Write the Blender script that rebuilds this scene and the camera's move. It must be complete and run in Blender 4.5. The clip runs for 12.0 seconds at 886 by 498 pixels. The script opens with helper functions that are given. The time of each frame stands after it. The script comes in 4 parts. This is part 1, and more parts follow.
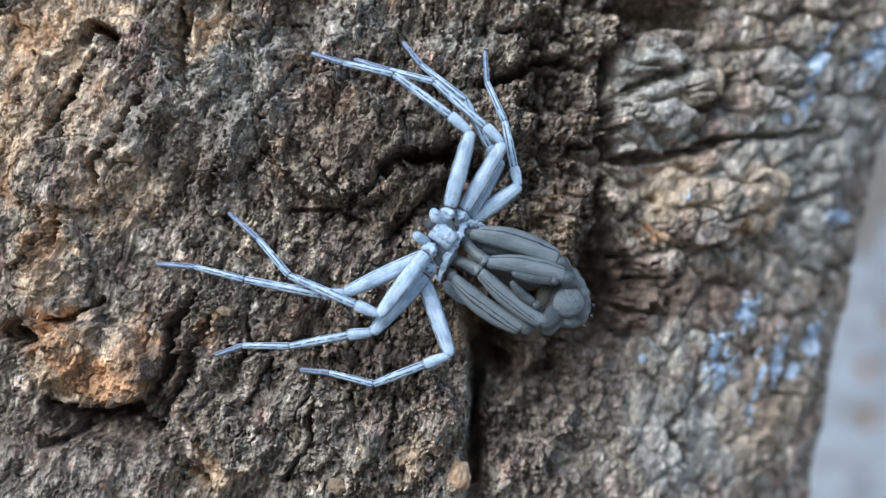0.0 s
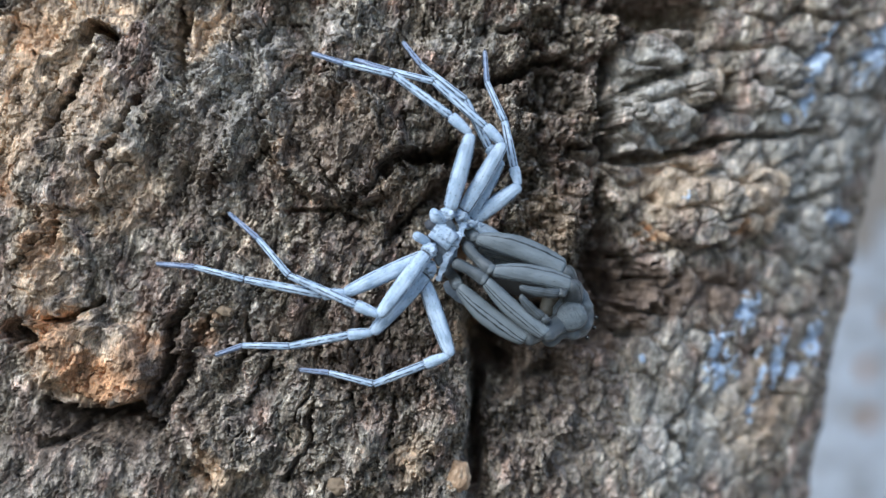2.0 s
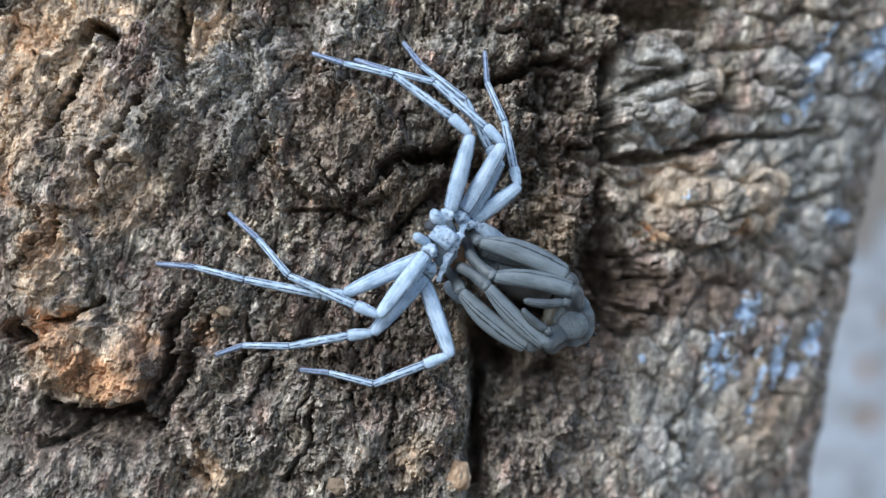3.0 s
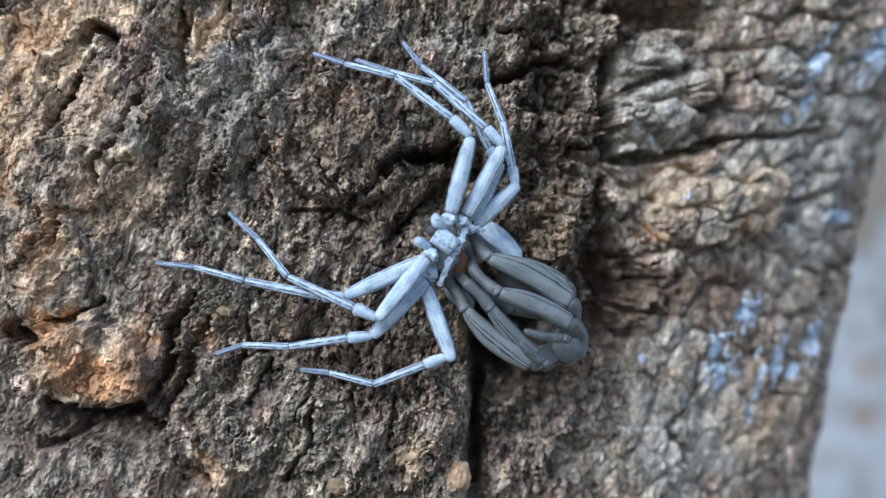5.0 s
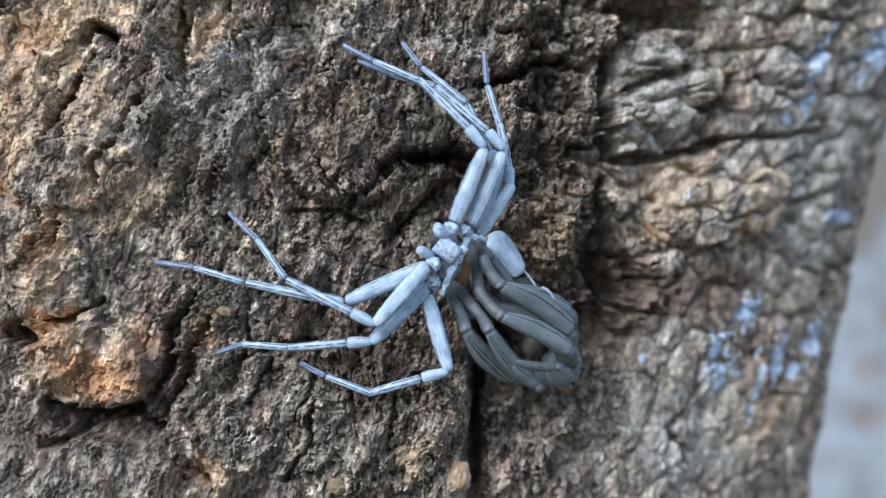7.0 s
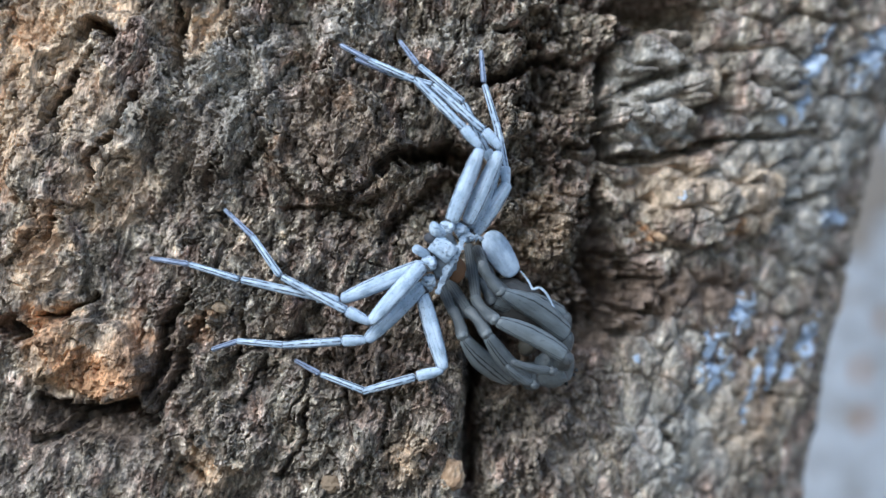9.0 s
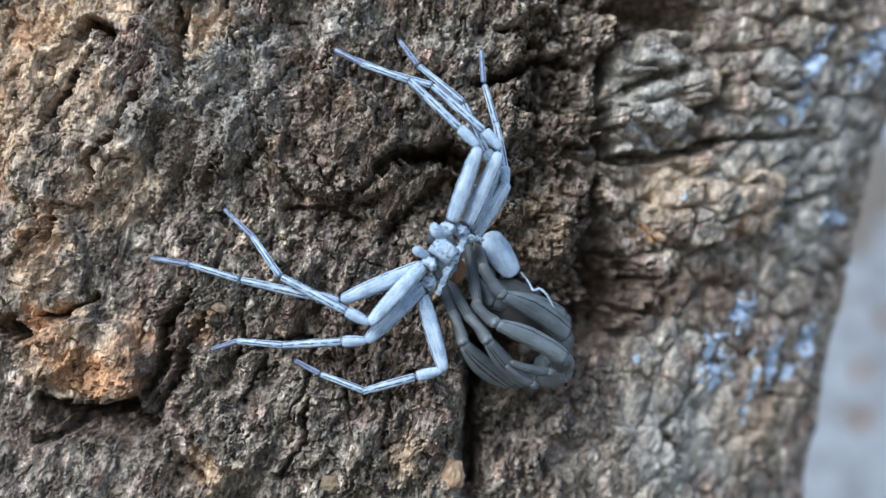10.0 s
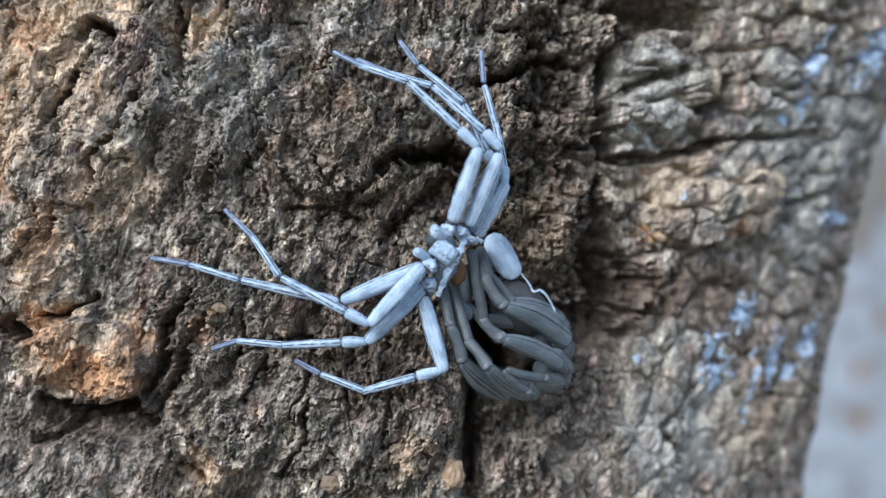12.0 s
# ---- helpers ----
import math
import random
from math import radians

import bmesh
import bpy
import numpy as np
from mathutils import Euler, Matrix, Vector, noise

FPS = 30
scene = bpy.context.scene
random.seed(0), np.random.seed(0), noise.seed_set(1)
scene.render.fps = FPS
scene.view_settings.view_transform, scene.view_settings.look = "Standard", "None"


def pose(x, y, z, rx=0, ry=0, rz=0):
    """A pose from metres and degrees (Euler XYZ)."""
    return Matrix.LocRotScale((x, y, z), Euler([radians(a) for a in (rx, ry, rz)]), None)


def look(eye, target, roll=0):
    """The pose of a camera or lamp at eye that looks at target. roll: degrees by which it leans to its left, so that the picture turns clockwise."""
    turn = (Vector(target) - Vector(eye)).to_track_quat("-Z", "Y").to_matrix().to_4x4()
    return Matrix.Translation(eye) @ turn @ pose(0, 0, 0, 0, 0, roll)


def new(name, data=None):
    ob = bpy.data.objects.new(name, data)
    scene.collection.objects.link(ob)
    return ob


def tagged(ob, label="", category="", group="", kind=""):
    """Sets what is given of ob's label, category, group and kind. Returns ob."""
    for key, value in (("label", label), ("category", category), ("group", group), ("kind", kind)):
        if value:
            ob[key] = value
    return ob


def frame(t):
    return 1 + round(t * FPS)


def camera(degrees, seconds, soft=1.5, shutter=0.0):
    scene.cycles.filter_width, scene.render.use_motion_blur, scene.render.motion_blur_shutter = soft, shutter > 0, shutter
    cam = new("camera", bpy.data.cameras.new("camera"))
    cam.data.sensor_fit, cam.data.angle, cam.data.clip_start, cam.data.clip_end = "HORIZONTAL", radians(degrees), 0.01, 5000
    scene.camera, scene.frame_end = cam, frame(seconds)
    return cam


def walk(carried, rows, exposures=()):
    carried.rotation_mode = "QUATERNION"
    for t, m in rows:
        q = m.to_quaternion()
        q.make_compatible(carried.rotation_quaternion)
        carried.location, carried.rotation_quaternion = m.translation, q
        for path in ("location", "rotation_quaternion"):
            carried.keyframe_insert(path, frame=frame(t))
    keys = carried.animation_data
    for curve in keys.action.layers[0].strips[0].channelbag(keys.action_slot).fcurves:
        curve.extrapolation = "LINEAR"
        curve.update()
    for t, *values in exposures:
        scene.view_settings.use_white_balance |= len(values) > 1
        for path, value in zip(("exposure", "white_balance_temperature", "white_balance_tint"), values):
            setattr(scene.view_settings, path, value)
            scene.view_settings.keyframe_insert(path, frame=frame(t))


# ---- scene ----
MM = 0.001
HOME = Vector((0.0, 0.0, 1.2))          # the moulting spider hangs 1.2 m above the ground
EYE = Vector((0.0, -0.0862, 1.2))

cam = camera(40, 12.0, soft=1.4)
cam.data.dof.use_dof = True
cam.data.dof.focus_distance = 0.0852
cam.data.dof.aperture_fstop = 18
held = look(EYE, HOME)
nudged = look(EYE, HOME + Vector((0.30, 0.0, -0.10)) * MM, 0.45)
walk(cam, [(0, held), (7.0, held), (7.1, nudged), (12.0, nudged)],
     exposures=[(0, 0.65, 5850, 6.0), (12.0, 0.65, 5850, 6.0)])

# ---- daylight: a bright overcast sky in open shade ----
world = bpy.data.worlds.new("sky")
scene.world = world
world.use_nodes = True
wn = world.node_tree.nodes
sky = wn.new("ShaderNodeTexSky")
sky.sky_type, sky.sun_disc = "NISHITA", False
sky.sun_elevation, sky.sun_rotation = radians(48), radians(200)
world.node_tree.links.new(sky.outputs[0], wn["Background"].inputs[0])
wn["Background"].inputs[1].default_value = 0.13
sun_data = bpy.data.lights.new("sun", "SUN")
sun_data.energy, sun_data.angle, sun_data.color = 2.0, radians(30), (1.0, 0.98, 0.95)
sun = new("sun", sun_data)
sun.matrix_world = look((-1.5, -2.0, 2.6), HOME)

# ---- materials ----
class Nodes:
    """A short way to write node trees."""

    def __init__(self, name):
        self.mat = bpy.data.materials.new(name)
        self.mat.use_nodes = True
        self.tree = self.mat.node_tree
        self.bsdf = self.tree.nodes["Principled BSDF"]
        self.out = self.tree.nodes["Material Output"]

    def add(self, kind):
        return self.tree.nodes.new(kind)

    def wire(self, a, b):
        self.tree.links.new(a, b)

    def coords(self, stretch=(1, 1, 1), turn=0.0):
        """Object coordinates in millimetres, turned about y first if asked."""
        co = self.add("ShaderNodeTexCoord")
        mp = self.add("ShaderNodeMapping")
        mp.inputs["Scale"].default_value = [1000 * s for s in stretch]
        source = co.outputs["Object"]
        if turn:
            spin = self.add("ShaderNodeVectorRotate")
            spin.rotation_type = "Y_AXIS"
            spin.inputs["Angle"].default_value = radians(turn)
            self.wire(source, spin.inputs["Vector"])
            source = spin.outputs[0]
        self.wire(source, mp.inputs["Vector"])
        return mp.outputs[0]

    def noise(self, co, scale, detail=6, rough=0.6, warp=0.0):
        n = self.add("ShaderNodeTexNoise")
        n.inputs["Scale"].default_value = scale
        n.inputs["Detail"].default_value = detail
        n.inputs["Roughness"].default_value = rough
        n.inputs["Distortion"].default_value = warp
        self.wire(co, n.inputs["Vector"])
        return n.outputs["Fac"]

    def ramp(self, fac, stops):
        r = self.add("ShaderNodeValToRGB")
        el = r.color_ramp.elements
        while len(el) < len(stops):
            el.new(0.5)
        for e, (at, col) in zip(el, stops):
            e.position = at
            e.color = (*col, 1) if len(col) == 3 else col
        self.wire(fac, r.inputs[0])
        return r.outputs[0]

    def mix(self, fac, a, b, mode="MIX"):
        m = self.add("ShaderNodeMix")
        m.data_type, m.blend_type = "RGBA", mode
        for sock, v in ((m.inputs[0], fac), (m.inputs[6], a), (m.inputs[7], b)):
            if isinstance(v, (int, float)):
                sock.default_value = v
            elif isinstance(v, tuple):
                sock.default_value = (*v, 1)
            else:
                self.wire(v, sock)
        return m.outputs[2]

    def math(self, op, a, b=0.0, clamp=False):
        m = self.add("ShaderNodeMath")
        m.operation, m.use_clamp = op, clamp
        for sock, v in zip(m.inputs, (a, b)):
            if isinstance(v, (int, float)):
                sock.default_value = v
            else:
                self.wire(v, sock)
        return m.outputs[0]

    def attr(self, name):
        a = self.add("ShaderNodeAttribute")
        a.attribute_name = name
        return a.outputs["Fac"]

    def bump(self, height, strength, metres):
        b = self.add("ShaderNodeBump")
        b.inputs["Strength"].default_value = strength
        b.inputs["Distance"].default_value = metres
        self.wire(height, b.inputs["Height"])
        self.wire(b.outputs[0], self.bsdf.inputs["Normal"])

    def done(self, colour, rough=0.8, spec=0.3):
        if isinstance(colour, tuple):
            self.bsdf.inputs["Base Color"].default_value = (*colour, 1)
        else:
            self.wire(colour, self.bsdf.inputs["Base Color"])
        if isinstance(rough, (int, float)):
            self.bsdf.inputs["Roughness"].default_value = rough
        else:
            self.wire(rough, self.bsdf.inputs["Roughness"])
        self.bsdf.inputs["Specular IOR Level"].default_value = spec
        return self.mat


def bark_material():
    n = Nodes("bark")
    co = n.coords()
    long_co = n.coords((1.0, 1.0, 0.42))
    lean_co = n.coords((1.0, 0.8, 0.30), -17)
    thread_co = n.coords((1.0, 0.7, 0.16), -14)
    broad = n.noise(co, 0.25, 4, 0.55)
    mid = n.noise(long_co, 0.75, 8, 0.66, 0.7)
    fine = n.noise(lean_co, 3.0, 9, 0.75, 0.45)
    fibre = n.noise(thread_co, 7.0, 6, 0.70, 0.6)
    grain = n.noise(co, 11.0, 4, 0.65)
    brown = n.ramp(mid, [(0.32, (0.116, 0.097, 0.083)), (0.45, (0.246, 0.213, 0.186)),
                         (0.56, (0.432, 0.384, 0.337)), (0.70, (0.660, 0.605, 0.540))])
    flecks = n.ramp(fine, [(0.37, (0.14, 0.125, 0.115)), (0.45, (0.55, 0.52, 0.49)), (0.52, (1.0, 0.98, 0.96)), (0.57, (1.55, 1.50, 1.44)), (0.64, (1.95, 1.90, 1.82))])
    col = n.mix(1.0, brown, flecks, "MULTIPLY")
    col = n.mix(n.ramp(broad, [(0.38, (0, 0, 0)), (0.7, (0.45, 0.45, 0.45))]), col, (0.17, 0.15, 0.13))
    blush = n.noise(n.coords((1, 1, 0.6)), 0.42, 5, 0.6, 0.4)
    tint = n.ramp(blush, [(0.36, (1.12, 0.95, 0.91)), (0.48, (1, 1, 1)), (0.56, (0.98, 1.0, 0.94)), (0.66, (1.10, 0.99, 0.91))])
    col = n.mix(1.0, col, tint, "MULTIPLY")
    rust_col = n.mix(fine, (0.30, 0.145, 0.066), (0.76, 0.475, 0.28))
    tan_col = n.mix(fine, (0.41, 0.285, 0.185), (0.86, 0.675, 0.49))
    grey_col = n.mix(fine, (0.165, 0.155, 0.140), (0.76, 0.73, 0.67))
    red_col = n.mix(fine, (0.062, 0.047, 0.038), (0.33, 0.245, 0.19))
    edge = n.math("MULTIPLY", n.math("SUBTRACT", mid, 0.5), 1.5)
    for name, paint, gain in (("grey", grey_col, 0.8), ("umber_shade", red_col, 0.85), ("tan", tan_col, 0.95), ("rust", rust_col, 1.0)):
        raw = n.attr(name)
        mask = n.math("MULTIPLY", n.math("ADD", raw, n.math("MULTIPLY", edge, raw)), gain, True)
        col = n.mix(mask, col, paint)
    # flecks, fibre gaps and pits darken where the bump dips: shade in colour
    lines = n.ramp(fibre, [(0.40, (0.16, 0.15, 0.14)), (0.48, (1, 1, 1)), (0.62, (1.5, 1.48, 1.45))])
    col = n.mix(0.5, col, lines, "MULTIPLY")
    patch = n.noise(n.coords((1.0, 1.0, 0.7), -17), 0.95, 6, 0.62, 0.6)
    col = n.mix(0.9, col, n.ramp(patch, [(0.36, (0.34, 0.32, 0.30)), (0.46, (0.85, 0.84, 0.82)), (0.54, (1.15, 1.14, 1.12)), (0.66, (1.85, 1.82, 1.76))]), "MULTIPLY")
    pit_shade = n.ramp(grain, [(0.37, (0.14, 0.13, 0.12)), (0.45, (1, 1, 1))])
    col = n.mix(0.38, col, pit_shade, "MULTIPLY")
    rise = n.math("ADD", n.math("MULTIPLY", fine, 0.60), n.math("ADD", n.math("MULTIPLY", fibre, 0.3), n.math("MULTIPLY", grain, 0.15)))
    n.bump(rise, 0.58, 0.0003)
    return n.done(col, n.ramp(fine, [(0.3, (0.95, 0.95, 0.95)), (0.7, (0.75, 0.75, 0.75))]), 0.25)


def lichen_material():
    n = Nodes("lichen")
    co = n.coords()
    a = n.noise(co, 1.6, 6, 0.7)
    col = n.ramp(a, [(0.34, (0.24, 0.29, 0.36)), (0.48, (0.50, 0.59, 0.72)), (0.62, (0.68, 0.76, 0.88))])
    n.bump(n.noise(co, 6.0, 4, 0.6), 0.5, 0.0002)
    return n.done(col, 0.9, 0.2)


def flake_material():
    n = Nodes("bark_flake")
    co = n.coords((1, 1, 0.5))
    a = n.noise(co, 1.8, 7, 0.7, 0.5)
    col = n.ramp(a, [(0.3, (0.18, 0.105, 0.06)), (0.5, (0.48, 0.32, 0.20)), (0.7, (0.74, 0.58, 0.42))])
    n.bump(a, 0.6, 0.0003)
    return n.done(col, 0.8, 0.25)


def stripes(n, lines, width, spread=0.7, broken=1.0):
    """Dark seams that run along a leg segment, which lies on its own x axis."""
    co = n.add("ShaderNodeTexCoord")
    sep = n.add("ShaderNodeSeparateXYZ")
    n.wire(co.outputs["Object"], sep.inputs[0])
    ang = n.math("ARCTAN2", sep.outputs["Y"], sep.outputs["Z"])
    wob = n.noise(n.coords((0.5, 1, 1)), 1.2, 3, 0.6)
    ang = n.math("ADD", ang, n.math("MULTIPLY", n.math("SUBTRACT", wob, 0.5), 0.35))
    lot = n.add("ShaderNodeObjectInfo").outputs["Random"]
    ang = n.math("ADD", ang, n.math("MULTIPLY", n.math("SUBTRACT", lot, 0.5), spread))
    total = None
    for at in lines:
        d = n.math("ABSOLUTE", n.math("SUBTRACT", ang, at))
        m = n.math("MULTIPLY", n.math("SUBTRACT", 1.0, n.math("DIVIDE", d, width), True), 2.0, True)
        total = m if total is None else n.math("MAXIMUM", total, m)
    gaps = n.noise(n.coords((0.9, 2, 2)), 1.9, 4, 0.65)
    rest = 1.0 - 0.92 * broken
    return n.math("MULTIPLY", total, n.ramp(gaps, [(0.40, (rest, rest, rest)), (0.52, (1, 1, 1))]))


def husk_material(name, seams, speck=0.0, width=0.3, pleat_shade=0.75, tone=(1, 1, 1)):
    """The empty, papery old skin."""
    n = Nodes(name)
    co = n.coords((0.5, 1, 1))
    a = n.noise(co, 1.3, 6, 0.65)
    col = n.ramp(a, [(at, tuple(c * k for c, k in zip(shade, tone))) for at, shade in ((0.32, (0.25, 0.335, 0.43)), (0.5, (0.40, 0.50, 0.62)), (0.68, (0.55, 0.65, 0.76)))])
    if seams:
        col = n.mix(stripes(n, seams, width), col, (0.055, 0.07, 0.10))
    dots = n.ramp(n.noise(n.coords((1, 1, 1)), 6.5, 2, 0.5), [(0.34, (1, 1, 1)), (0.39, (0, 0, 0))])
    col = n.mix(n.math("MULTIPLY", dots, speck), col, (0.16, 0.17, 0.20))
    # pleats also darken the colour where they sink: fold shade painted in
    pleat = n.noise(n.coords((0.13, 1.4, 1.4)), 2.4, 5, 0.6, 0.4)
    col = n.mix(n.math("MULTIPLY", n.ramp(pleat, [(0.36, (1, 1, 1)), (0.44, (0, 0, 0))]), pleat_shade), col, (0.13, 0.17, 0.22))
    n.bump(n.math("ADD", n.math("MULTIPLY", n.noise(co, 7.0, 4, 0.6), 0.4), n.math("MULTIPLY", pleat, 0.9)), 0.6, 0.00014)
    n.bsdf.inputs["Subsurface Weight"].default_value = 0.0
    return n.done(col, 0.62, 0.35)


def fresh_material(name, base, seams, rough=0.42, crease=0.0):
    """Soft new skin, grey and slightly glossy, still unpigmented."""
    n = Nodes(name)
    co = n.coords((0.4, 1, 1))
    a = n.noise(co, 1.4, 6, 0.6)
    dark = tuple(0.72 * c for c in base)
    light = tuple(1.22 * c for c in base)
    col = n.ramp(a, [(0.3, dark), (0.5, base), (0.72, light)])
    dashes = n.noise(n.coords((0.35, 2.2, 2.2)), 2.6, 4, 0.6, 0.3)
    col = n.mix(n.ramp(dashes, [(0.30, (0.6, 0.6, 0.6)), (0.37, (0, 0, 0))]), col, tuple(0.35 * c for c in base))
    if seams:
        col = n.mix(stripes(n, seams, 0.075, 0.3, 0.45), col, tuple(0.10 * c for c in base))
    rise = n.noise(co, 3.0, 6, 0.65, 0.5)
    if crease:      # fine folds that fan out over the plate, their shade put into the colour
        fan = n.noise(n.coords((2.0, 1, 0.7), 35), 1.5, 4, 0.5, 2.4)
        col = n.mix(n.ramp(fan, [(0.36, (crease, crease, crease)), (0.46, (0, 0, 0))]), col, tuple(0.3 * c for c in base))
        rise = n.math("ADD", rise, fan)
    n.bump(rise, 0.5, 0.00018)
    return n.done(col, rough, 0.4)


def plain_material(name, a, b, scale, rough, spec=0.3):
    n = Nodes(name)
    return n.done(n.mix(n.noise(n.coords(), scale, 6, 0.6), a, b), rough, spec)


def wall_material():
    n = Nodes("wall_plaster")
    co = n.coords()
    col = n.ramp(n.noise(co, 0.11, 6, 0.62), [(0.36, (0.46, 0.44, 0.41)), (0.48, (0.72, 0.72, 0.72)), (0.60, (0.87, 0.88, 0.90))])
    return n.done(col, 0.9, 0.2)


BARK = bark_material()
LICHEN = lichen_material()
FLAKE = flake_material()
FLAKE_DULL = plain_material("dull_flake", (0.16, 0.115, 0.075), (0.34, 0.26, 0.18), 1.6, 0.85)
HUSK = husk_material("husk", (), 0.5)
TORN = husk_material("torn_husk", (), 0.9, 0.3, 0.95, (1.05, 1.03, 1.02))
HUSK_SMOOTH = husk_material("husk_smooth", (), 0.15, 0.3, 0.12, (1.15, 1.12, 1.10))
HUSK_LINED = husk_material("husk_lined", (-0.9, 0.15, 1.05), 0.3, 0.26)
HUSK_TIP = husk_material("husk_tip", (-0.4, 0.9), 0.2, 0.3, 0.75, (0.62, 0.60, 0.68))
HUSK_FEMUR = husk_material("husk_femur", (-1.2, 1.2), 0.5, 0.12, 0.4)
HUSK_INNER = plain_material("husk_inner", (0.09, 0.042, 0.02), (0.28, 0.14, 0.065), 1.5, 0.5)
DARK_JOINT = plain_material("dark_joint", (0.03, 0.032, 0.038), (0.11, 0.115, 0.13), 3.0, 0.7)
# darker husk: body-floor gap's shade put in colour, and the thin flap's grey
HUSK_DIM = plain_material("husk_dim", (0.07, 0.085, 0.10), (0.36, 0.42, 0.49), 2.4, 0.7)
CLAW = plain_material("claw", (0.02, 0.02, 0.025), (0.07, 0.07, 0.08), 4.0, 0.5)
FRESH = fresh_material("fresh_skin", (0.150, 0.173, 0.187), (-0.92, -0.58, 1.1), 0.36)
# darker base puts the shade by the old skin's mouth into these two
FRESH_FINE_SHADED = fresh_material("fresh_skin_fine_shaded", (0.088, 0.100, 0.107), (-1.1, -0.55, 0.0, 0.5, 1.05), 0.36)
FRESH_PLAIN_SHADED = fresh_material("fresh_skin_plain_shaded", (0.084, 0.095, 0.102), (-1.2, 1.15), 0.36)
FRESH_SOFT = fresh_material("fresh_skin_soft", (0.115, 0.134, 0.146), (), 0.36)
CREASED = fresh_material("creased_skin", (0.128, 0.149, 0.162), (), 0.36, 0.5)
# knee glints: partly put into the paler colour, partly low roughness
KNEE = fresh_material("knee_skin", (0.150, 0.168, 0.178), (), 0.22)
ABDOMEN = fresh_material("abdomen_skin", (0.06, 0.06, 0.06), (), 0.5)
PALE_SKIN = fresh_material("pale_skin", (0.10, 0.09, 0.07), (), 0.4)
EYE_BLACK = plain_material("eye_black", (0.004, 0.004, 0.005), (0.01, 0.01, 0.01), 2.0, 0.08, 0.8)
WALL = wall_material()
RUST_STAIN = plain_material("rust_stain", (0.44, 0.20, 0.07), (0.62, 0.35, 0.16), 0.3, 0.9)
# tone of the trunk's blurred edge, added as blotches on the wall
TAN_BLOTCH = plain_material("tan_blotch", (0.42, 0.34, 0.26), (0.58, 0.50, 0.42), 0.1, 0.9)
SOIL = plain_material("soil", (0.07, 0.055, 0.04), (0.16, 0.13, 0.10), 0.02, 0.95)

# ---- the trunk: one relief of ridges, plates, lumps and cracks ----
def lattice(x, y, seed):
    """Smooth random field in about -1..1, one bump per unit."""
    xi, yi = np.floor(x).astype(np.int64), np.floor(y).astype(np.int64)
    xf, yf = x - xi, y - yi

    def corner(i, j):
        k = (i * 374761393 + j * 668265263 + seed * 1442695041) & 0xFFFFFFFF
        k = ((k ^ (k >> 13)) * 1274126177) & 0xFFFFFFFF
        k = k ^ (k >> 16)
        a = (k & 0xFFFF) * (2 * math.pi / 65536.0)
        return np.cos(a), np.sin(a)

    u, v = xf * xf * xf * (xf * (xf * 6 - 15) + 10), yf * yf * yf * (yf * (yf * 6 - 15) + 10)
    total = 0
    for di, dj, w in ((0, 0, (1 - u) * (1 - v)), (1, 0, u * (1 - v)), (0, 1, (1 - u) * v), (1, 1, u * v)):
        gx, gy = corner(xi + di, yi + dj)
        total = total + w * (gx * (xf - di) + gy * (yf - dj))
    return 1.5 * total


def clouds(x, y, seed, octaves=4, gain=0.5):
    total, amp = 0, 1.0
    for o in range(octaves):
        total = total + amp * lattice(x, y, seed + 17 * o)
        x, y, amp = x * 2.03 + 5.3, y * 2.03 + 1.7, amp * gain
    return total


def ridges(x, y, seed, octaves=3, gain=0.5):
    total, amp = 0, 1.0
    for o in range(octaves):
        total = total + amp * (1 - 2.2 * np.abs(lattice(x, y, seed + 31 * o)))
        x, y, amp = x * 2.1 + 3.1, y * 2.1 + 8.2, amp * gain
    return total


def lumps(x, y, seed):
    """Rounded cells: distance from the nearest cell border, 0 in the joints."""
    xi, yi = np.floor(x), np.floor(y)
    near = np.full(x.shape, 9.0)
    second = np.full(x.shape, 9.0)
    for di in (-1, 0, 1):
        for dj in (-1, 0, 1):
            i, j = xi + di, yi + dj
            k = ((i * 127.1 + j * 311.7 + seed * 74.7))
            px = i + 0.5 + 0.42 * np.sin(k * 12.9898)
            py = j + 0.5 + 0.42 * np.sin(k * 78.233 + 1.3)
            d = np.hypot(x - px, y - py)
            second = np.minimum(second, np.maximum(near, d))
            near = np.minimum(near, d)
    return second - near


def step(x, a, b):
    t = np.clip((x - a) / (b - a), 0, 1)
    return t * t * (3 - 2 * t)


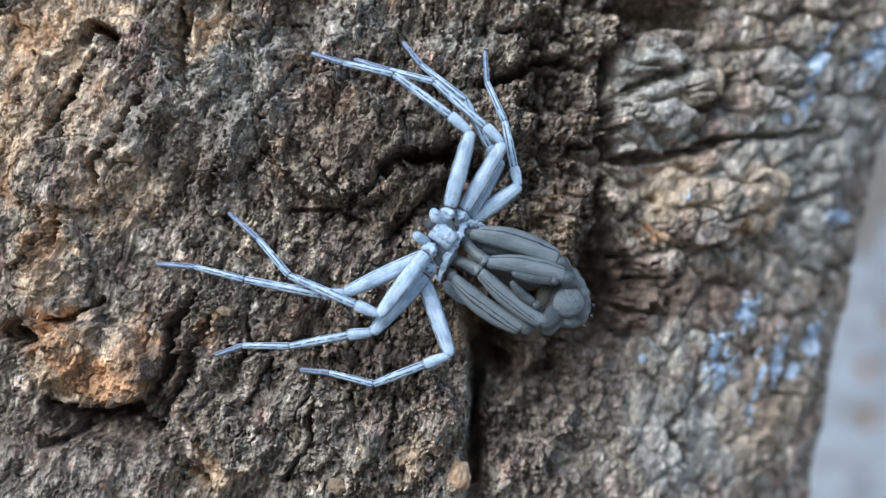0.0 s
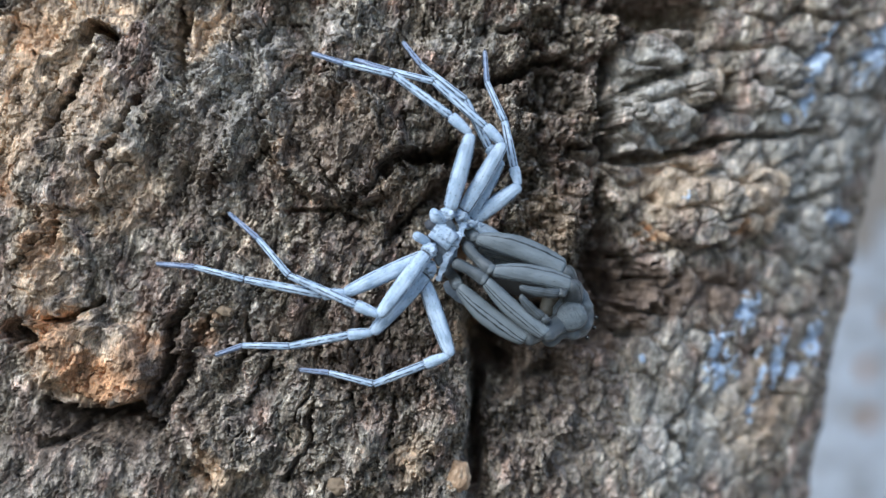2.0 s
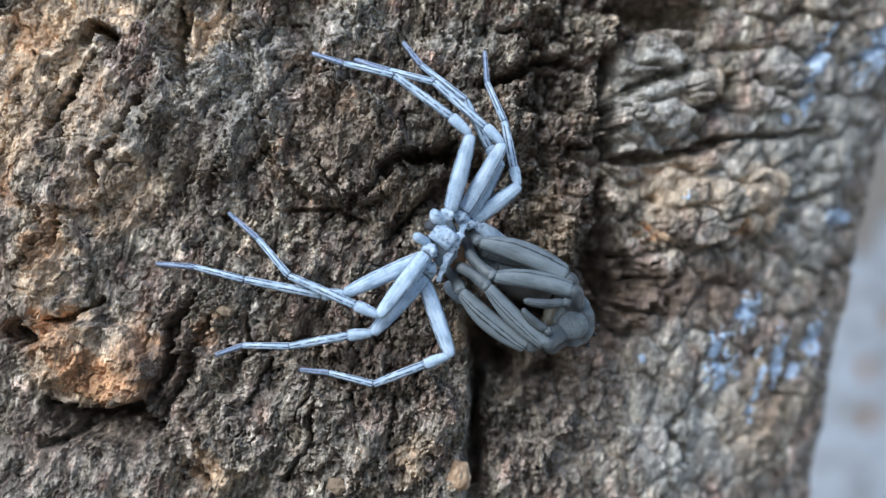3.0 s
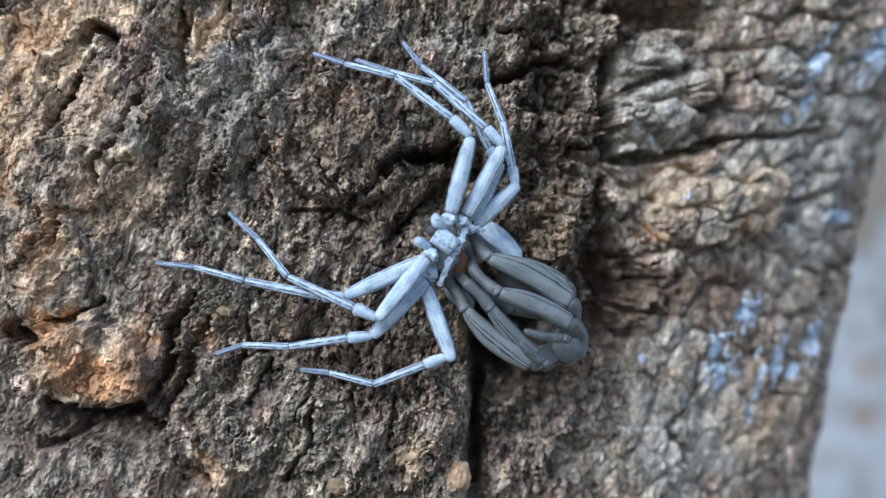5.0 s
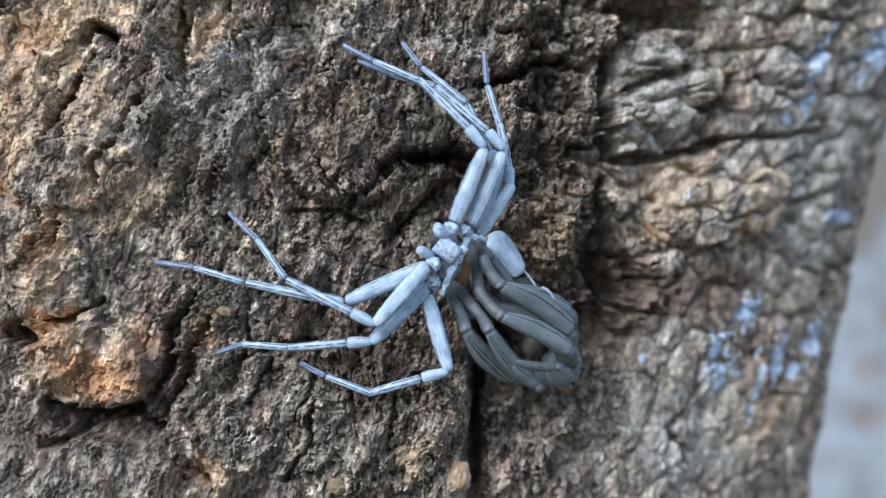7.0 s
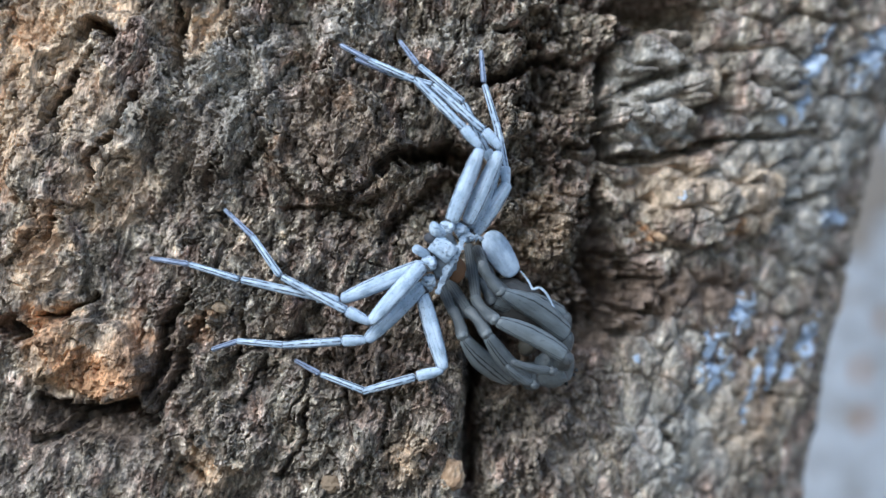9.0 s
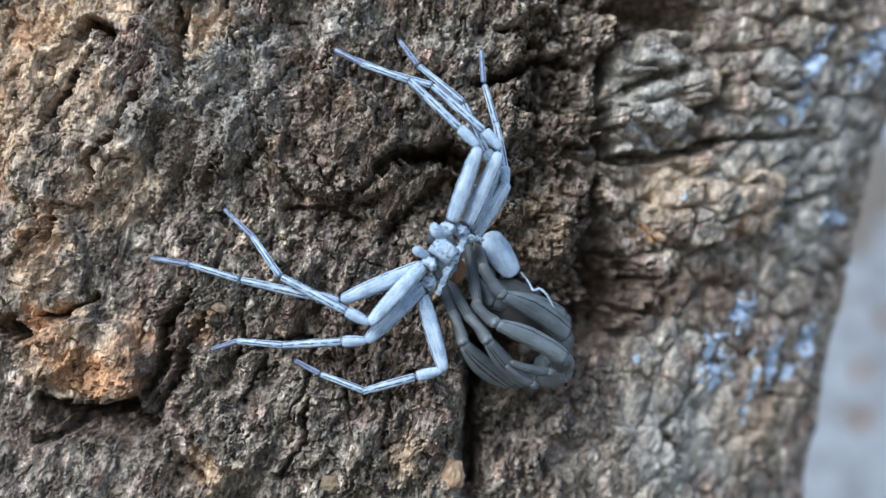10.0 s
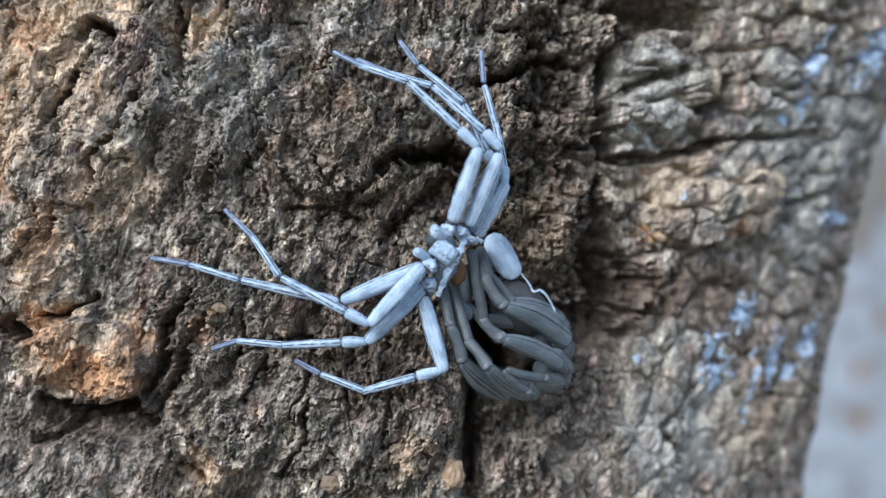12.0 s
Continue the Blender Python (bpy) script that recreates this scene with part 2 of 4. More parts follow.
# cracks: depth, half width, then the way of the crack as (across, up) in mm
CRACKS_WEST = (
    (1.7, 0.14, (-24.8, 13.6), (-26.6, 10.8), (-28.2, 8.2)),
    (2.0, 0.16, (-21.4, 10.8), (-23.2, 8.0), (-24.8, 5.8), (-24.4, 4.4)),
    (1.5, 0.14, (-27.2, 2.0), (-28.0, 0.4)),
    (1.5, 0.19, (-19.0, 17.6), (-18.9, 14.8), (-18.2, 11.6)),
    (3.2, 0.31, (-25.4, 15.0), (-24.8, 15.8), (-23.6, 15.2)),
    (1.7, 0.16, (-29.0, -4.8), (-27.0, -5.0), (-24.8, -3.6)),
    (1.5, 0.26, (-17.8, -3.4), (-19.4, -6.0), (-19.9, -8.2), (-21.0, -10.6)),
    (1.2, 0.20, (-16.9, -5.0), (-18.2, -7.4), (-18.7, -9.8), (-20.0, -12.0)),
    (3.2, 0.37, (-28.6, -11.2), (-25.8, -12.2), (-22.2, -11.6), (-20.6, -12.8)),
    (1.5, 0.30, (-28.9, -14.0), (-27.6, -13.9), (-26.6, -12.9), (-25.4, -12.6)),
    (1.0, 0.11, (-21.8, -7.2), (-20.8, -5.2)),
    (2.4, 0.43, (-31.4, -6.0), (-29.8, -6.4)),
    (1.0, 0.10, (-19.4, -15.2), (-16.6, -17.6)),
)
CRACKS_MIDDLE = (
    (3.0, 0.30, (-4.2, 5.6), (-3.4, 6.7), (-1.6, 6.9), (0.8, 7.0)), (0.8, 0.12, (-4.2, 5.6), (-5.4, 4.3), (-8.6, 1.9)),
    (3.4, 0.55, (0.6, 7.0), (2.6, 5.6)),
    (1.3, 0.18, (-0.8, 4.2), (-1.4, 3.2), (-2.9, 1.8), (-4.0, 0.6)),
    (1.0, 0.18, (-5.8, 2.0), (-7.8, 2.8), (-11.4, 2.8)),
    (1.0, 0.14, (-9.0, -10.4), (-9.4, -14.0), (-11.4, -16.8)),
    (0.8, 0.12, (-3.4, -10.4), (-3.8, -14.4)),
    (0.8, 0.12, (-12.2, -8.0), (-14.2, -11.2)),
    (0.9, 0.16, (-14.2, -4.8), (-13.8, -6.8)),
    (0.7, 0.12, (-10.6, 13.2), (-13.4, 9.6), (-11.8, 9.2)),
    (0.7, 0.12, (-9.0, 6.4), (-7.0, 3.6), (-5.8, 4.0)),
    (0.9, 0.16, (-14.6, -8.0), (-10.6, -6.4), (-9.0, -6.8)),
)
CRACKS_NEAR_EAST = (
    (3.2, 0.6, (2.2, -4.8), (3.4, -8.0), (4.6, -8.8)), (2.6, 0.5, (2.8, -7.2), (2.4, -12.0), (2.2, -17.6)),
    (5.0, 0.75, (14.2, 18.1), (15.9, 18.0), (19.4, 18.3), (20.2, 16.9)), (2.8, 0.45, (13.4, 14.4), (12.4, 11.0), (13.6, 7.2)),
    (3.2, 0.5, (12.3, 0.2), (13.7, 2.8)), (2.0, 0.3, (14.1, 6.8), (17.9, 6.9), (23.5, 8.6)),
    (2.2, 0.28, (3.0, 12.0), (6.2, 13.2), (9.4, 14.3)), (1.5, 0.25, (18.4, 13.4), (17.0, 12.9), (15.2, 12.4)),
)
CRACKS_FAR_EAST = (
    (1.8, 0.28, (20.5, 10.9), (24.1, 11.7), (23.3, 13.7)), (1.2, 0.2, (29.3, 11.4), (24.9, 13.8)),
    (1.5, 0.26, (24.9, -16.9), (21.3, -14.0), (25.1, -11.1)), (1.0, 0.2, (24.0, 8.8), (33.9, 9.6)),
    (1.6, 0.26, (32.9, 3.7), (39.3, 5.3)), (2.4, 0.5, (5.8, -4.6), (12.4, -5.1)),
    (2.8, 0.6, (13.3, -1.7), (14.9, -3.4)), (0.8, 0.14, (33.9, -12.2), (44.4, -12.5)),
)
# plates that stand proud: across, up, half width, half height, turn in degrees, rise
PLATES_WEST = (
    (-25.4, 9.5, 5.5, 8.0, -30, 1.3), (-27.4, -6.5, 2.6, 3.6, -32, 1.3), (-24.4, -8.2, 3.9, 2.9, -38, 1.4),
    (-28.2, -1.5, 3.0, 4.2, -20, 1.2), (-7.4, 7.8, 5.6, 4.4, -25, 1.9),
    (-15.0, 11.0, 4.0, 6.5, -25, 0.8), (-13.0, -12.0, 6.0, 4.6, -25, 0.8),
    (-3.5, -12.5, 4.6, 5.4, -10, 1.2), (-8.0, -2.0, 5.0, 3.6, 10, 0.5),
    (17.8, 11.3, 3.1, 2.2, 25, 1.0),
)
PLATES_EAST = (
    (17.0, 15.2, 3.5, 1.7, 15, 1.1), (22.0, 2.8, 4.2, 2.6, 5, 1.2),
    (26.9, 13.0, 3.7, 1.8, 5, 0.7), (14.7, 9.4, 1.6, 2.1, 0, 0.9),
    (20.6, 12.9, 1.5, 1.8, 0, 1.0), (28.5, 3.8, 2.9, 2.9, 15, 0.7),
    (38.5, -15.1, 4.4, 4.3, 0, 0.6), (6.7, 15.5, 3.9, 2.3, 20, 0.9),
    (8.1, 5.3, 3.5, 5.3, -10, 0.6), (7.4, 1.6, 3.2, 2.6, -15, 1.3),
)
# deep hollows, in the same terms
HOLLOWS_WEST = (
    (-24.8, 15.6, 0.9, 0.5, 10, 2.6), (-1.4, 6.6, 2.0, 0.7, 8, 3.4),
    (0.2, 4.2, 1.2, 1.3, 20, 2.2),
    (4.1, -8.4, 2.3, 2.8, 10, 4.6), (5.4, -5.4, 2.6, 1.1, -15, 2.8),
    (3.0, -13.0, 0.7, 3.6, 0, 2.2), (-22.6, -12.3, 1.7, 0.8, 0, 3.0),
    (-27.4, -12.2, 1.4, 0.7, -10, 2.6), (-30.6, -6.0, 1.1, 1.1, 0, 2.6),
    (-19.6, -8.6, 0.5, 1.4, -30, 1.5),
)
HOLLOWS_MIDDLE = (
    (4.6, 12.4, 2.6, 0.45, 12, 2.6), (15.2, 18.0, 2.0, 0.9, 0, 5.0),
    (19.8, 17.0, 0.6, 1.2, 0, 3.0), (13.0, -0.6, 1.4, 2.4, 8, 4.4),
    (10.5, -6.4, 3.4, 0.9, -12, 3.0),
    (13.4, 8.0, 0.9, 1.4, 0, 2.6),
)
HOLLOWS_EAST = (
    (12.9, 3.2, 0.8, 2.4, 0, 2.8), (13.2, -5.4, 2.3, 1.3, -20, 3.0), (16.4, -6.6, 1.2, 0.8, 0, 2.2), (7.4, -9.2, 2.2, 0.7, 25, 2.0),
    (-12.6, 15.4, 0.5, 1.2, -20, 1.4), (-9.2, -9.0, 0.3, 2.2, -12, 1.3), (-24.6, -12.9, 4.2, 1.0, -8, 2.2), (13.0, -2.6, 1.2, 1.4, 20, 3.2), (17.0, -2.6, 0.9, 1.2, 0, 2.5),
    (-14.8, -8.6, 0.3, 1.8, -20, 1.2), (-16.4, 4.4, 0.3, 1.8, -15, 1.3),
    (7.2, 15.0, 0.9, 0.5, 0, 1.8), (9.2, 7.4, 0.7, 1.0, 0, 1.8),
    (-26.8, 10.4, 0.25, 0.8, -32, 1.5), (-23.2, 7.6, 0.3, 1.0, -32, 1.6),
    (-18.8, 14.2, 0.45, 2.0, -8, 1.6),
)
# patches of colour: across, up, half width, half height, turn, strength
TAN = ((-26.2, -7.6, 4.6, 3.6, -30, 0.95), (-29.0, 14.0, 4.2, 4.0, -30, 1.0), (-23.4, 16.9, 1.8, 1.2, 0, 1.0), (-30.4, 7.6, 2.4, 4.0, 0, 0.5), (-28.6, -0.8, 2.4, 4.0, -20, 0.75),
       (-23.4, 4.2, 3.4, 3.6, -30, 0.7), (-24.8, 9.8, 2.4, 3.6, -30, 0.5), (-16.8, 15.6, 2.8, 1.8, 20, 0.8), (2.0, -6.0, 1.3, 1.5, 0, 0.9),
       (-16.6, -16.2, 2.2, 1.8, 0, 0.9), (19.8, 5.0, 4.4, 3.0, 0, 0.50), (27.8, 4.0, 3.6, 3.6, 0, 0.50), (21.5, 13.0, 1.8, 1.9, 0, 0.50),
       (33.0, -13.4, 5.6, 4.6, 0, 0.44), (-2.2, -15.0, 2.0, 2.2, 0, 0.5), (-30.6, 10.6, 3.4, 6.4, -10, 0.75), (-27.0, 16.6, 3.4, 2.2, 0, 0.8), (-3.0, 3.6, 2.6, 1.6, 20, 0.35), (7.6, 1.6, 3.0, 3.0, 0, 0.5))
RUST = ((-27.8, -6.2, 2.3, 2.2, -30, 0.8), (-24.4, -9.2, 3.4, 1.9, -25, 0.95), (-28.6, 0.4, 1.2, 2.6, -20, 0.6), (17.6, 1.1, 0.9, 0.5, 0, 1.0),
        (-29.8, 15.4, 1.8, 1.8, 0, 0.5), (26.0, 1.3, 1.2, 0.7, 0, 0.8), (-6.8, 10.4, 1.2, 0.7, 0, 0.18), (-11.0, 6.6, 0.6, 1.6, -20, 0.22),
        (-31.0, 4.4, 1.2, 1.8, 0, 0.5), (-17.0, -5.8, 1.2, 1.0, 0, 0.5), (-22.0, -7.0, 1.6, 2.4, 0, 0.5))
GREY = ((37.0, 7.0, 7.0, 11.0, 0, 0.9), (26.0, 6.0, 4.0, 3.0, 0, 0.6), (-24.4, -6.0, 1.6, 1.0, -20, 0.7), (22.5, 3.6, 3.4, 2.6, 0, 0.5), (-15.0, 12.0, 5.0, 5.8, 0, 0.8), (-29.0, -14.6, 4.2, 3.4, 0, 0.2), (-10.0, -12.4, 6.5, 4.8, 0, 0.2), (-23.0, 6.6, 3.0, 3.6, 0, 0.45), (-16.0, 5.0, 3.0, 4.0, -10, 0.25), (-22.6, -15.4, 3.0, 2.4, 0, 0.35),
        (16.8, 11.0, 4.4, 5.4, 0, 0.9), (30.0, 11.0, 6.5, 7.0, 0, 0.8), (25.0, -14.5, 9.5, 5.6, 0, 0.8), (10.0, -14.8, 5.6, 3.4, 0, 0.25), (-14.0, -3.4, 3.0, 2.4, 0, 0.3),
        (-7.0, 16.0, 4.0, 1.6, 0, 0.6), (2.0, 15.0, 3.0, 2.0, 0, 0.5), (20.0, -6.5, 5.0, 3.0, 0, 0.5))
# brown bark; many patches also put the shade of gaps into the colour
UMBER_SHADE = ((13.6, -6.2, 4.4, 2.8, -10, 0.85), (-26.0, -14.0, 7.0, 2.6, 0, 0.35), (7.4, -7.6, 5.0, 2.6, 0, 0.9), (13.2, -0.6, 1.5, 3.6, 0, 0.9), (17.5, -3.8, 6.0, 2.6, 0, 0.95), (-7.6, 8.0, 5.2, 4.2, -20, 0.62), (-17.0, 7.0, 2.0, 6.0, 0, 0.5), (7.0, 9.6, 4.6, 3.2, 0, 0.3), (9.6, 6.6, 2.6, 3.0, 0, 0.4), (-25.5, -12.8, 6.4, 1.9, -8, 0.85), (-20.2, -8.6, 2.2, 4.4, -35, 0.95), (-12.0, -5.6, 3.4, 1.4, 10, 0.5), (-5.4, -8.0, 4.8, 3.2, 0, 0.8), (9.4, -9.6, 5.6, 3.4, 0, 0.6), (14.0, -2.6, 3.8, 2.8, 0, 1.3), (18.4, -3.8, 4.6, 2.2, 0, 1.2), (24.5, -3.4, 6.6, 2.6, 0, 1.2), (-23.0, -12.5, 8.0, 4.6, 0, 0.3), (9.0, -14.5, 7.0, 3.6, 0, 0.4), (-28.0, -13.4, 4.2, 3.0, 0, 0.5), (8.6, -3.1, 4.0, 2.4, 0, 0.7), (-6.0, 1.0, 4.0, 1.6, 0, 0.4))


def oval(s, z, cx, cz, rx, rz, turn):
    c, k = math.cos(radians(turn)), math.sin(radians(turn))
    a, b = (s - cx) * c + (z - cz) * k, -(s - cx) * k + (z - cz) * c
    return np.hypot(a / rx, b / rz)


def crack_depth(s, z, cracks):
    total = np.zeros_like(s)
    for depth, half, *way in cracks:
        xs, zs = [p[0] for p in way], [p[1] for p in way]
        far = 3 * half
        near = np.nonzero((s > min(xs) - far) & (s < max(xs) + far) & (z > min(zs) - far) & (z < max(zs) + far))
        a, b = s[near], z[near]
        best = np.full(a.shape, 99.0)
        for (ax, az), (bx, bz) in zip(way, way[1:]):
            dx, dz = bx - ax, bz - az
            t = np.clip(((a - ax) * dx + (b - az) * dz) / (dx * dx + dz * dz), 0, 1)
            best = np.minimum(best, np.hypot(a - ax - t * dx, b - az - t * dz))
        total[near] = np.maximum(total[near], 2.1 * depth * np.exp(-(best / (half * 1.35)) ** 4))
    return total


def raised(s, z, ovals, inner, outer):
    """Sum and greatest of oval fields that are 1 inside and fall to 0 at the rim."""
    total, top = np.zeros_like(s), np.zeros_like(s)
    for cx, cz, rx, rz, turn, strength in ovals:
        far = 1.25 * max(rx, rz)
        near = np.nonzero((np.abs(s - cx) < far) & (np.abs(z - cz) < far))
        f = strength * (1 - step(oval(s[near], z[near], cx, cz, rx, rz, turn), inner, outer))
        total[near] += f
        top[near] = np.maximum(top[near], f)
    return total, top


def ledges(q, sharp=0.72):
    """Layered flakes: flat tiers that break off in crisp ledges."""
    low = np.floor(q)
    return low + step(q - low, sharp, 1.0) + 0.25 * (q - low)


def fissures(x, y, seed, width):
    """Thin joints between long cells, 1 in the joint."""
    return 1 - step(lumps(x, y, seed), 0.0, width)


def relief(s, z):
    """Height of the bark over the trunk's smooth form, in mm; s runs round the trunk, z up."""
    soft_s, soft_z = clouds(s / 2.6, z / 3.4, 3, 3), clouds(s / 2.8, z / 3.0, 9, 3)
    jag_s, jag_z = clouds(s / 0.55, z / 0.55, 13, 4, 0.65), clouds(s / 0.55, z / 0.55, 19, 4, 0.65)
    ws, wz = s + 0.8 * soft_s + 0.10 * jag_s, z + 0.8 * soft_z + 0.10 * jag_z
    cs, cz = s + 0.30 * soft_s + 0.22 * jag_s, z + 0.30 * soft_z + 0.22 * jag_z
    lean = ws - 0.32 * wz
    shore = 12.6 - 2.6 * step(-z, -1.0, 4.0) + 3.6 * clouds(z / 4.6, s / 9.0, 301, 3, 0.6)      # where the big plates give way to round blocks
    east = step(ws - shore, -1.2, 1.0)
    west = 1 - east
    calm = 0.55 + 0.45 * step(ws, -23.0, -17.0)
    h = 0.8 * clouds(s / 9, z / 12, 21, 3)
    h = h + (1 - 0.9 * east) * 0.42 * ridges(lean / 2.8, wz / 9.0, 41, 3, 0.42)
    # tiers of cork, coarse and fine
    tier = clouds(lean / 3.2, wz / 6.5, 45, 3, 0.5) * 2.6 + 0.42 * jag_s
    h = h + (0.58 * calm * west + 0.04) * ledges(tier)
    flake = clouds(lean / 0.95, wz / 2.2, 53, 3, 0.6) * 2.0 + 0.6 * jag_z
    h = h + (0.115 * calm * west + 0.02) * ledges(flake, 0.6)
    h = h + calm * (1 - 0.8 * east) * (0.10 * ridges(lean / 0.42, wz / 1.3, 71, 2) + 0.11 * clouds(ws / 0.8, wz / 1.1, 63, 3, 0.6) + 0.08 * clouds(s / 0.24, z / 0.3, 83, 2, 0.7))
    h = h - west * (1.3 * fissures(lean / 2.1, wz / 4.2, 15, 0.045) * step(soft_s, -0.3, 0.4) + 0.22 * fissures(lean / 0.8, wz / 1.5, 25, 0.08) * step(soft_z, -0.2, 0.4))
    slant = cs - (0.36 + 0.22 * step(-s, 12.0, 22.0)) * cz      # long cracks that lean with the grain
    h = h - calm * west * (1.5 * fissures(slant / 1.45, cz / 5.2, 77, 0.06) * step(clouds(s / 4.0, z / 5.0, 351, 2), -0.05, 0.25) + 0.5 * fissures(slant / 0.62, cz / 2.4, 79, 0.07) * step(clouds(s / 2.2, z / 2.8, 357, 2), 0.0, 0.3))
    h = h + calm * calm * west * (0.11 * clouds(s / 0.34, z / 0.40, 311, 3, 0.75) - 0.35 * step(clouds(lean / 0.7, wz / 1.1, 317, 4, 0.7), 0.55, 0.95))
    h = h + 1.35 * raised(cs, cz, PLATES_WEST + PLATES_EAST, 0.88, 1.01)[0] - raised(cs + 0.25 * jag_z, cz + 0.25 * jag_s, HOLLOWS_WEST + HOLLOWS_MIDDLE + HOLLOWS_EAST, 0.70, 1.15)[1]
    slow_s, slow_z = clouds(s / 3.6, z / 3.6, 203, 2, 0.35), clouds(s / 3.6, z / 3.6, 209, 2, 0.35)
    block = np.clip(lumps((s + 0.9 * slow_s) / 3.6 + 0.06 * z, (z + 0.9 * slow_z) / 2.9, 5) / 0.6, 0, 1)
    small = np.clip(lumps((s + 0.5 * slow_z) / 1.9, (z + 0.5 * slow_s) / 1.6, 8) / 0.6, 0, 1)
    upper = 0.40 + 0.60 * step(wz, -9.0, 1.0)
    h = h + east * upper * (1.4 * (1 - (1 - block) ** 4) - 1.2 + 0.20 * (1 - (1 - small) ** 3))
    h = h + east * (0.14 * ledges(1.6 * clouds(ws / 2.4, wz / 2.0, 91, 3, 0.5), 0.7) - 0.5 * fissures(ws / 2.8, wz / 3.4, 35, 0.07) * step(soft_s, -0.2, 0.4))
    # the thick plate ends in a ragged edge; the bark beyond it lies deeper
    edge = 1.9 + 2.4 * step(cz, -5.5, -1.0) + step(cz, -5.5, -1.0) * 2.2 * clouds(z / 2.4, s / 7.0, 341, 3, 0.6) + 1.6 * step(cz, 6.5, 9.0)
    h = h - 3.0 * step(cs - edge, -0.15, 0.5) - 1.3 * step(cs - shore, -0.8, 0.6)
    # crumbling, pitted bark between the plate's edge and the blocks
    crumb = np.clip(lumps((s + 0.6 * slow_s + 0.25 * jag_s) / 2.0, (z + 0.6 * slow_z + 0.25 * jag_z) / 1.6, 12) / 0.55, 0, 1)
    loose = step(cs - edge, 0.0, 0.8) * (1 - step(cs - shore - 6.0 * step(-cz, 0.5, 3.5), -0.8, 0.8)) * (0.35 + 0.65 * step(cz, -8.0, -4.0))
    h = h + loose * (1.15 * (1 - (1 - crumb) ** 3) - 0.65 + 0.16 * jag_s - 1.0 * step(clouds(s / 1.5, z / 1.3, 331, 3, 0.6), 0.45, 0.8))
    gap = np.abs(cs - shore + 0.4 * jag_z)      # the dark joint along the blocks
    h = h - 2.2 * np.exp(-(gap / 0.42) ** 2) * step(cz, -3.5, -1.0) * step(clouds(z / 1.7, s / 6.0, 337, 2), -0.45, 0.1)
    # sheltered hollow under the knot where the moult hangs
    h = h - 2.2 * (1 - step(oval(cs, cz, 1.2, 2.4, 3.2, 3.6, 20), 0.6, 1.05))
    h = h - 1.3 * (1 - step(oval(cs, cz, 4.5, -2.6, 5.0, 3.6, -25), 0.55, 1.05))
    h = h - 0.7 * (1 - step(oval(cs, cz, 14.4, -3.2, 3.8, 2.7, -12), 0.35, 1.05))
    # gaps between the crumbs beside and below the moult
    h = h - 3.0 * (1 - step(oval(cs, cz, 15.6, -2.8, 6.2, 4.2, -10), 0.6, 1.05)) * step(clouds(s / 1.7, z / 1.4, 361, 3, 0.6), 0.10, 0.32)
    h = h - 1.1 * (1 - step(oval(cs, cz, -4.6, -9.0, 5.4, 3.4, 0), 0.6, 1.05)) * step(clouds(s / 1.0, z / 1.25, 367, 3, 0.65), 0.14, 0.38)
    deep = np.maximum(crack_depth(cs, cz, CRACKS_WEST), crack_depth(cs, cz, CRACKS_MIDDLE))
    h = h - np.maximum(deep, crack_depth(cs, cz, CRACKS_NEAR_EAST + CRACKS_FAR_EAST))
    return np.where(s > 9.0, np.maximum(h, -7.5 + 0.45 * (h + 7.5)), h)


def stain_warp(s, z):
    return s + 1.1 * clouds(s / 1.8, z / 1.8, 101, 4, 0.6), z + 1.1 * clouds(s / 1.8, z / 1.8, 106, 4, 0.6)


def trunk_form(s):
    """The smooth outline of the trunk's front seen from above: place and outward normal, in mm."""
    fine = np.arange(-90.0, 90.0, 0.05)
    bend = np.arctan(0.0285 * np.clip(fine - 5, 0, None)) + radians(62) * step(fine, 41.5, 58) - radians(62) * step(-fine, 38, 75)
    dx, dy = np.cos(bend) * 0.05, np.sin(bend) * 0.05
    x, y = np.cumsum(dx), np.cumsum(dy)
    zero = np.searchsorted(fine, 0.0)
    x, y = x - x[zero], y - y[zero]
    b = np.interp(s, fine, bend)
    return np.interp(s, fine, x), np.interp(s, fine, y), np.sin(b), -np.cos(b)


def surface(s, z, lift=0.0):
    """World place of the bark at s, z (mm), lifted along its normal."""
    x, y, nx, ny = trunk_form(s)
    h = relief(s, z) + lift
    x = x + 0.15 * z * step(s, 8, 30) + 0.0075 * np.clip(z + 5, 0, 30) ** 2 * step(s, 14, 38)
    return np.stack([(x + nx * h) * MM, (y + ny * h + BARK_BACK) * MM, z * MM + HOME.z], axis=-1)


BARK_BACK = 1.6

# ---- where the joints are ----
# joints of the shed skin's legs, hip to claw, in mm: at the start and at the end
HUSK_LEGS = {}
HUSK_LEGS['X1'] = (
    ((-1.4, -2.6, -0.54), (-6.64, -3.0, -2.97), (-8.2, -2.9, -3.13), (-13.72, -2.0, -2.11), (-17.34, -1.1, -1.26), (-20.62, 1.59, -1.06)),
    ((-1.21, -2.6, -1.42), (-6.77, -3.0, -3.77), (-8.13, -2.9, -3.52), (-13.77, -2.0, -2.35), (-17.47, -1.1, -1.3), (-20.81, 1.66, -0.91)))
